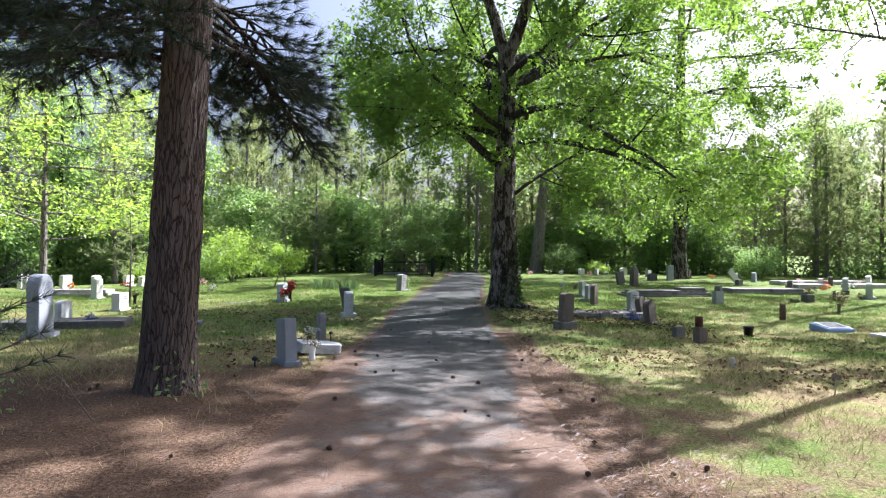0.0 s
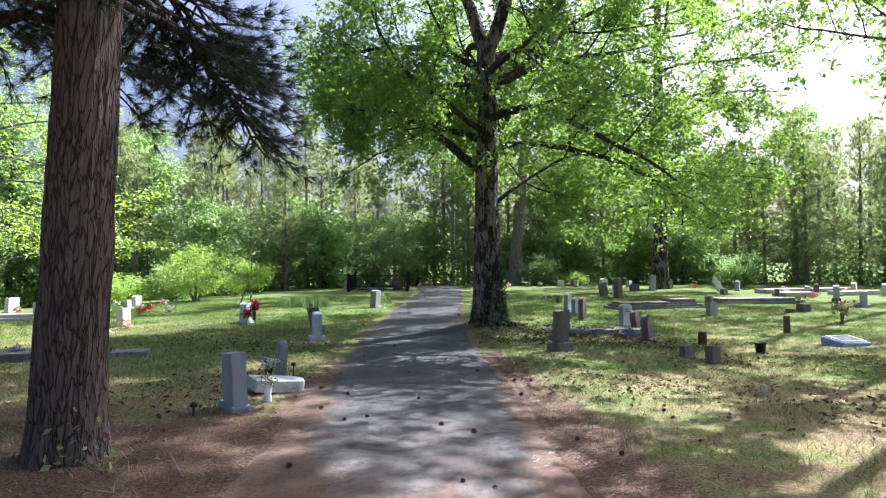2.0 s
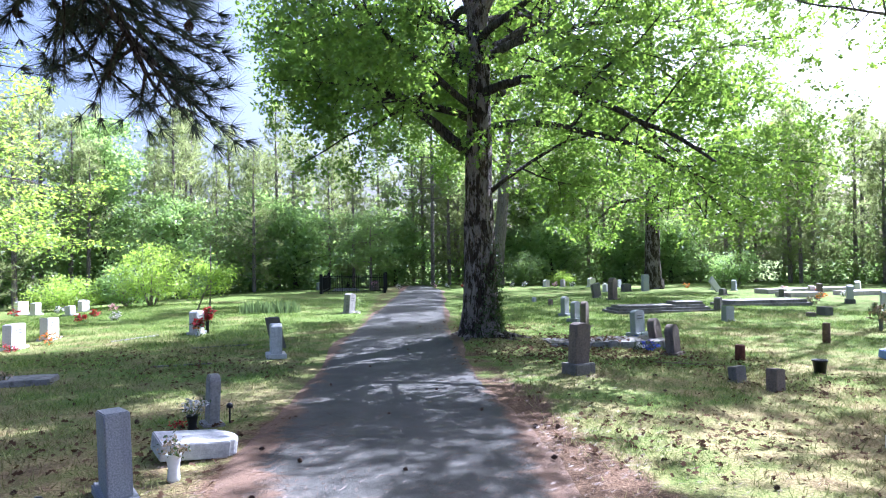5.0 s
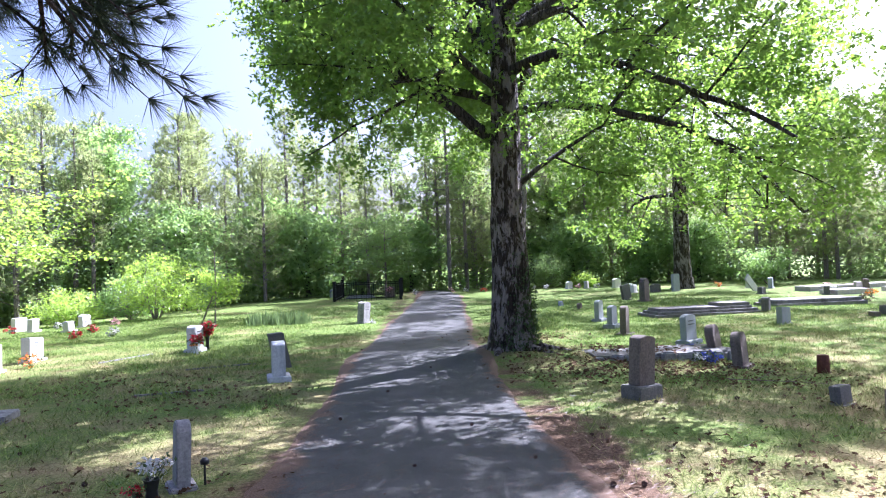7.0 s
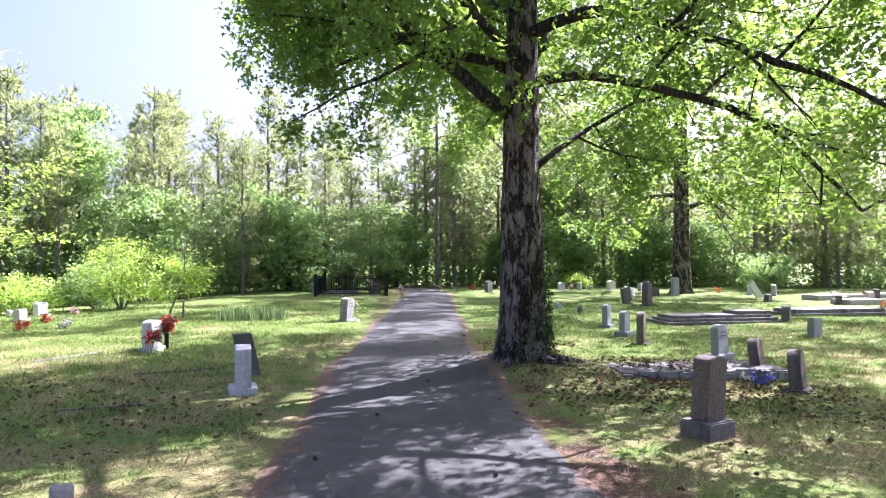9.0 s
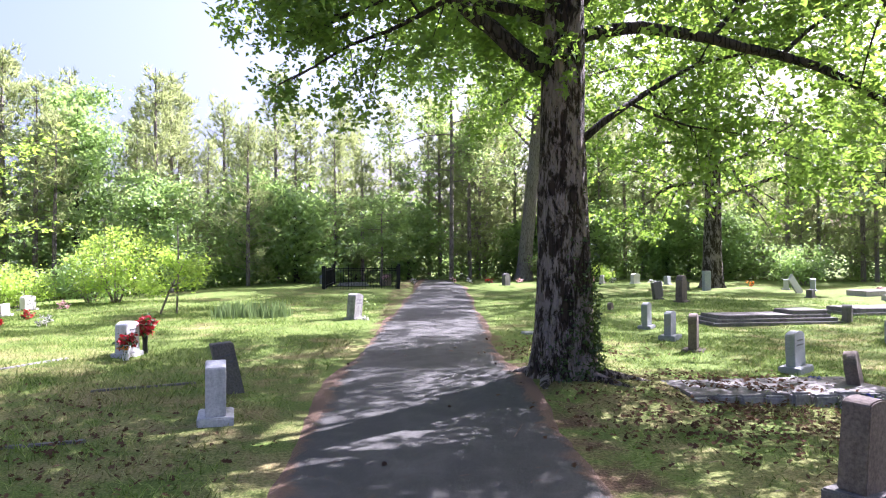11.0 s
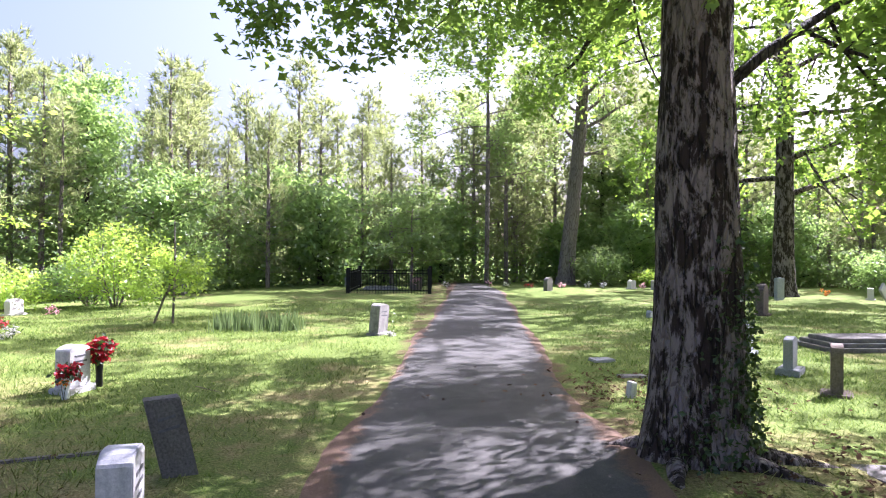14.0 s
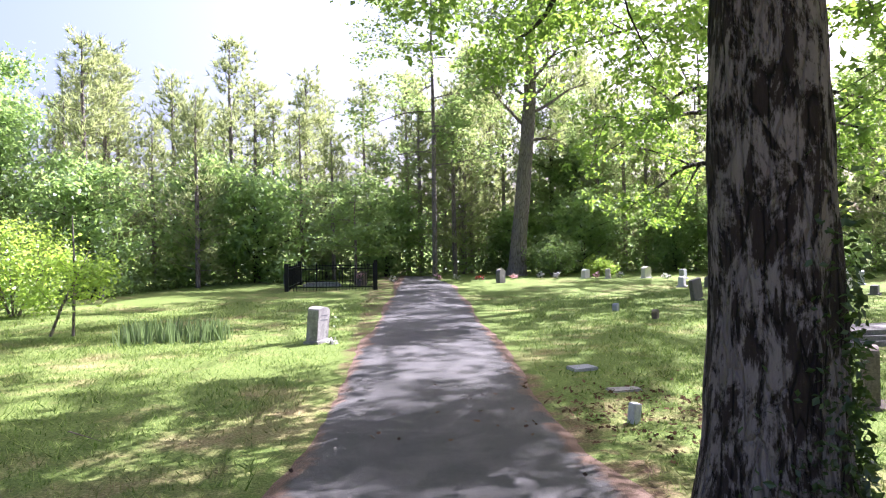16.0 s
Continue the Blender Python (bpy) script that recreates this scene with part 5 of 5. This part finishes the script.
for a_, b_, c_, d_ in ((0.52, 0.035, 0, 0.24), (0.52, 0.035, 0, -0.24), (0.035, 0.44, 0.24, 0), (0.035, 0.44, -0.24, 0)):
    part("rim", box(a_, b_, 0.03, c_, d_, 0.117, 0.004), WHITE_PLASTIC, root)
ledger(9.0, 13.35, 0.75, 0.6, 0.08, 4, WHITE_STONE, "flat white marker slab in the grass", 1, "flat_marker")
root = thing("plaque_stake", pose(4.36, 7.45, rz(4.36, 7.45), 0, 4, -20), "small metal nameplate on a stake", "marker")
part("stake", box(0.014, 0.008, 0.24, 0, 0, -0.05, 0.002), STEEL, root)
part("plate", box(0.1, 0.012, 0.06, 0, 0, 0.17, 0.004), BROWN_STONE, root)
headstone(4.1, 9.45, 0.06, 0.15, 0.04, "round", WHITE_STONE, "tiny white marker stone in the grass", 30, (8, -14))
root = bouquet(10.9, 18.5, TAN_PETAL, "dried flower arrangement standing on the lawn", 0.26, 0.42, 0, SLATE, 260, True, 0.07)
headstone(12.1, 22.3, 0.4, 0.24, 0.24, "flat", SLATE, "low dark block marker", 0)
headstone(11.5, 22.0, 0.2, 0.12, 0.2, "flat", BROWN_STONE, "small brown block marker", 0)
headstone(15.9, 26.6, 0.5, 0.5, 0.2, "arch", WHITE_STONE, "pale headstone with a dark base on the sunlit lawn", -30, (0, 0), (0.5, 0.3, 0.16), SLATE)
headstone(15.2, 24.0, 0.5, 0.5, 0.2, "arch", WHITE_STONE, "white headstone with dark flowers at its foot", -30, (0, 0), (0.7, 0.4, 0.1))
bouquet(14.8, 23.8, TAN_PETAL, "dark faded flowers by a white headstone", 0.16, 0.2, 0, None, 100, True, 0.06)
o = headstone(15.6, 35.5, 0.35, 1.0, 0.08, "flat", WHITE_STONE, "long pale slab propped at a steep slant", -60, (48, 0))
headstone(8.65, 32.6, 0.5, 0.62, 0.12, "slant", SLATE, "black headstone leaning to one side", -55, (14, 0), (0.4, 0.24, 0.05))
headstone(8.85, 31.1, 0.42, 0.85, 0.22, "shoulder", BROWN_STONE, "tall brown headstone with a shaped top", -45, (0, 0), (0.5, 0.4, 0.06))
headstone(12.7, 37.6, 0.45, 0.85, 0.14, "flat", GRANITE, "pale blue-grey headstone beside an oak", -60)
headstone(11.8, 37.9, 0.6, 0.42, 0.2, "arch", SLATE, "low dark headstone beside an oak", -60)
headstone(1.92, 20.2, 0.1, 0.2, 0.09, "flat", MARBLE, "small pale footstone beside the drive", 20, (3, 4))
ledger(2.25, 22.9, 0.36, 0.28, 0.05, 15, GRANITE, "small flat grave marker in the grass", 1, "flat_marker")
ledger(2.35, 21.6, 0.4, 0.2, 0.03, 5, CONCRETE, "small sunken marker in the grass", 1, "flat_marker")
headstone(5.4, 30.3, 0.2, 0.2, 0.12, "round", GRANITE, "small grey marker stone in the lawn", -40)
headstone(5.62, 28.4, 0.18, 0.22, 0.12, "round", BROWN_STONE, "small brown marker stone in the lawn", -40, (8, 0))
headstone(4.74, 42.6, 0.5, 0.62, 0.2, "round", SLATE, "dark rounded headstone near a tall pine", -40)
for x, y, w, h, st, m_, lab in ((10.9, 38.4, 0.5, 0.34, "flat", WHITE_STONE, "white low headstone in the far row"), (9.3, 45.2, 0.5, 0.4, "arch", WHITE_STONE, "white headstone in the far row"), (10.2, 44.6, 0.8, 0.4, "flat", PINK_CONCRETE, "pale grave marker in the far row"), (11.8, 44.0, 0.6, 0.5, "arch", WHITE_STONE, "white headstone in the far row"),
                            (13.2, 43.2, 0.5, 0.4, "flat", GRANITE, "grey headstone in the far row"), (15.2, 41.6, 0.5, 0.5, "round", BROWN_STONE, "brown headstone behind an oak"), (16.6, 38.2, 0.45, 0.42, "flat", WHITE_STONE, "white headstone on the sunlit lawn"), (17.2, 37.2, 0.4, 0.5, "arch", GRANITE, "grey headstone on the sunlit lawn"),
                            (19.0, 33.0, 0.6, 0.4, "flat", BROWN_STONE, "brown block headstone among flowers"), (17.9, 31.9, 0.9, 0.35, "flat", PINK_CONCRETE, "pale low tomb among flowers"), (21.2, 33.5, 0.6, 0.5, "arch", WHITE_STONE, "white headstone among flowers"), (15.9, 30.8, 0.5, 0.3, "flat", SLATE, "low dark headstone among flowers"), (20.4, 30.2, 0.5, 0.5, "arch", WHITE_STONE, "white headstone on the sunlit lawn"), (14.6, 33.2, 0.5, 0.25, "flat", SLATE, "low dark headstone on the lawn")):
    headstone(x, y, w, h, 0.2, st, m_, lab, rnd.uniform(-60, -20), (0, rnd.uniform(-3, 3)), (w + 0.1, 0.32, 0.05))
for x, y, w in ((17.6, 33.6, 2.2), (19.8, 31.4, 2.0), (20.8, 35.0, 2.2), (16.8, 31.0, 1.6)):
    ledger(x, y, w, 0.95, 0.2, 8, PINK_CONCRETE, "pale grave slab on the sunlit lawn", 1)
for x, y, m_ in ((9.9, 45.3, PINK_PETAL), (10.9, 44.9, WHITE_PETAL), (12.5, 43.4, WHITE_PETAL), (8.0, 45.6, WHITE_PETAL), (3.3, 46.6, WHITE_PETAL), (2.4, 46.9, PINK_PETAL), (4.1, 44.2, RED_PETAL), (0.2, 45.5, WHITE_PETAL), (16.2, 40.5, ORANGE_PETAL), (18.1, 34.3, PINK_PETAL), (19.2, 33.9, RED_PETAL), (17.3, 32.4, WHITE_PETAL), (20.0, 32.3, PINK_PETAL), (21.6, 32.0, RED_PETAL), (14.6, 26.7, TAN_PETAL), (16.8, 29.6, ORANGE_PETAL), (18.6, 30.6, WHITE_PETAL), (5.9, 45.5, PINK_PETAL), (7.3, 45.9, WHITE_PETAL)):
    bouquet(x, y, m_, "bright flowers on a far grave", 0.2, 0.26, 0, None, 110, True, 0.075)


# ---- iron fence round a grave ----
def fence():
    x0, x1, y0, y1, h = -4.0, -0.62, 40.2, 44.6, 0.95
    root = thing("iron_fence", pose(x0, y0, rz(x0, y0)), "black iron picket fence round a family grave", "fence")
    sides = [((0, 0), (x1 - x0, 0)), ((x1 - x0, 0), (x1 - x0, y1 - y0)), ((x1 - x0, y1 - y0), (0, y1 - y0)), ((0, y1 - y0), (0, 0))]
    first = {}

    def put(name, key, make, x, y, turn=0.0):
        if key not in first:
            o = part(name, make(), BLACK_IRON, root)
            first[key] = o.data
        else:
            o = new(name, first[key])
            o.parent = root
        o.location, o.rotation_euler = (x, y, 0), (0, 0, turn)
    for (ax, ay), (bx, by) in sides:
        put("post", "post", lambda: box(0.16, 0.16, 1.12, 0, 0, -0.06, 0.01), ax, ay)
        L, turn = math.hypot(bx - ax, by - ay), math.atan2(by - ay, bx - ax)
        for z in (0.12, 0.82):
            put("rail", ("rail", round(L, 2), z), lambda: box(L - 0.16, 0.025, 0.035, L / 2, 0, z, 0.003), ax, ay, turn)
        n = int(L / 0.125)
        for k in range(1, n):
            tall = k % 6 == 3
            put("picket", ("p", tall), lambda: turned([(0, -0.03), (0.014 if tall else 0.008, -0.03), (0.014 if tall else 0.008, 0.98 if tall else 0.9), (0, 1.05 if tall else 0.97)], 6), ax + (bx - ax) * k / n, ay + (by - ay) * k / n)


fence()
headstone(-1.2, 43.0, 0.4, 0.62, 0.2, "arch", BROWN_STONE, "brown headstone inside the iron fence", -50)
bouquet(-1.25, 42.5, PINK_PETAL, "pink flowers in a pot inside the iron fence", 0.2, 0.5, 0, BROWN_STONE, 160, True, 0.07)
ledger(-2.9, 43.2, 1.6, 0.8, 0.16, 4, CONCRETE, "pale tomb slab inside the iron fence", 2)
headstone(-4.6, 45.9, 0.6, 0.5, 0.2, "arch", GRANITE, "grey headstone behind the iron fence", -50)


# ---- litter, cones, twigs ----
def cones():
    first = None
    r = random.Random(11)
    for k in range(64):
        while True:
            y = r.uniform(2.6, 13.0) if k < 54 else r.uniform(13, 20)
            x = r.gauss(0.3, 1.5) if k % 3 else r.uniform(-3.5, 3.5)
            if -4 < x < 4.5 and math.hypot(x + 2.66, y - 6.62) > 0.55:
                break
        if first is None:
            first = cone_shape(0.07).mesh("pine_cone", CONE, False)
        o = tagged(new("pine_cone", first), "open brown pine cone lying on the ground", "pine cone", "pine cones on the drive")
        on = abs(x - float(drive_mid(y))) < 1.2
        s = r.uniform(0.45, 0.75)
        o.matrix_world = pose(x, y, rz(x, y) + (0.04 if on else 0.02), 90, 0, r.uniform(0, 360)) @ Matrix.Scale(s, 4)


def scatter_litter():
    r = np.random.default_rng(21)
    # fallen needles on and beside the drive
    n = 20000
    y = 2.0 + 13 * r.beta(1.1, 2.0, n)
    x = np.where(r.random(n) < 0.6, np.sign(r.normal(size=n)) * (1.35 + 0.5 * r.normal(size=n)), r.uniform(-4, 3, n))
    keep = np.hypot(x + 2.66, y - 6.62) > 0.3
    x, y = x[keep], y[keep]
    n = len(x)
    on = np.abs(x - drive_mid(y)) < 1.25
    z = rise(x, y) + np.where(on, 0.036, 0.014)
    a = r.uniform(0, math.pi, n)
    L = r.uniform(0.05, 0.11, n)
    dx, dy = np.cos(a) * L, np.sin(a) * L
    wx, wy = -np.sin(a) * 0.0016, np.cos(a) * 0.0016
    t = r.uniform(0, 0.012, n)
    v = np.stack([np.stack([x - wx, y - wy, z], 1), np.stack([x + wx, y + wy, z + 0.002], 1), np.stack([x + dx, y + dy, z + t], 1)], 1)
    g = Geo()
    g.add(v.reshape(-1, 3), np.arange(n * 3).reshape(n, 3))
    tagged(new("pine_needle_litter", g.mesh("pine_needle_litter", STRAW_NEEDLE, False)), "fallen rust-brown pine needles", "needle litter", kind="stuff")
    # dead oak leaves
    n = 5600
    cx = np.array([(2.3, 15.6), (3.6, 15.9), (1.9, 20.6), (4.2, 14.6), (4.0, 16.9), (-2.2, 9.9), (6.0, 12.0), (-3.0, 14.5), (2.6, 10.0), (5.0, 8.5), (-5.0, 16.2)])
    w = np.array([3, 2.6, 2.5, 2.6, 2.2, 1.5, 2, 1.5, 2.2, 2, 1.2])
    c = cx[r.choice(len(cx), n, p=w / w.sum())]
    p = c + r.normal(size=(n, 2)) * np.array([0.95, 0.75])
    on = np.abs(p[:, 0] - drive_mid(p[:, 1])) < 1.3
    thin = ~on | (r.random(n) < 0.12)
    on_slab = (np.abs(p[:, 0] - 4.0) < 1.2) & (np.abs(p[:, 1] - 16.95) < 0.47)
    z = rise(p[:, 0], p[:, 1]) + np.where(on, 0.042, np.where(on_slab, 0.135, 0.03))
    ok = (np.hypot(p[:, 0] - 1.62, p[:, 1] - 17.4) > 0.55) & thin
    g = Geo()
    leaves(g, np.stack([p[ok, 0], p[ok, 1], z[ok]], 1), 0.062, LOBED, 1.6)
    tagged(new("dead_leaves", g.mesh("dead_leaves", DEAD_LEAF, False)), "dry brown oak leaves on the ground", "leaf litter", kind="stuff")


def twig(x, y, L, turn, label, r=0.009, kids=4, up=0.0):
    root = thing("fallen_branch", pose(x, y, rz(x, y) + 0.045, 0, 0, turn), label, "branch")
    g, tips = Geo(), []
    grow(g, (0, 0, 0), (1, 0, up), L, r, 1, tips, 0.0, 6, kids, 0.06)
    for blk in g.v:
        blk[:, 2] *= 0.35 if not up else 1.0
    part("twig", g, TWIG, root, "", True)


def turf():
    r = np.random.default_rng(33)
    n = 400000
    y = 2.2 + 34 * r.beta(1.0, 1.7, n)
    x = r.uniform(-13, 14, n)
    side = np.abs(x - drive_mid(y))
    dens = np.clip((side - 1.3) / 0.6, 0, 1)
    patch = 0.5 + 0.5 * np.sin(x * 1.9 + 2.1 * np.sin(y * 0.8)) * np.sin(y * 1.6 + 1.7 * np.sin(x * 0.7))
    near = np.clip(1.0 - 0.85 * np.exp(-((x + 1.6) ** 2 / 14 + (y - 5.0) ** 2 / 14)), 0, 1)
    under = 1 - 0.75 * np.exp(-((x - 2.6) ** 2 / 3 + (y - 15.6) ** 2 / 2.2))
    keep = (r.random(n) < dens * (0.3 + 0.7 * patch) * near * under) & (np.hypot(x - 1.62, y - 17.4) > 0.55)
    x, y, patch = x[keep], y[keep], patch[keep]
    n = len(x)
    z = rise(x, y) - 0.004
    h = (0.03 + 0.05 * r.random(n)) * (0.6 + 0.7 * patch) * np.where(r.random(n) < 0.02, 1.7, 1.0)
    w = (0.003 + 0.0002 * y) * r.uniform(0.7, 1.3, n)
    a = r.uniform(0, math.pi * 2, n)
    lean = r.normal(size=(n, 2)) * 0.75 * h[:, None]
    v = np.stack([np.stack([x - np.cos(a) * w, y - np.sin(a) * w, z], 1), np.stack([x + np.cos(a) * w, y + np.sin(a) * w, z], 1), np.stack([x + lean[:, 0], y + lean[:, 1], z + h], 1)], 1)
    g = Geo()
    g.add(v.reshape(-1, 3), np.arange(n * 3).reshape(n, 3))
    tagged(new("grass", g.mesh("grass", BLADES, False)), "short patchy mown grass", "grass", kind="stuff")


cones()
scatter_litter()
turf()
twig(0.55, 4.9, 0.5, 20, "small dead twig lying on the drive")
twig(0.3, 3.6, 0.45, 160, "small dead twig lying on the drive")
twig(0.85, 7.4, 0.55, 200, "small dead branch lying on the drive")
twig(-1.9, 5.7, 0.9, 160, "heap of dead twigs beside the pine", 0.012, 6)
twig(-1.6, 6.0, 0.8, 120, "heap of dead twigs beside the pine", 0.01, 6)
twig(0.6, 15.0, 0.5, 70, "small forked twig lying on the drive")
twig(3.9, 14.2, 1.4, -35, "dead branch lying among leaves on the lawn", 0.018, 4)
twig(-3.4, 20.6, 0.6, -40, "small dead branch on the lawn", 0.012, 2)
twig(-2.7, 5.3, 1.4, 150, "thin bare stick leaning beside the pine", 0.007, 1, 0.7)
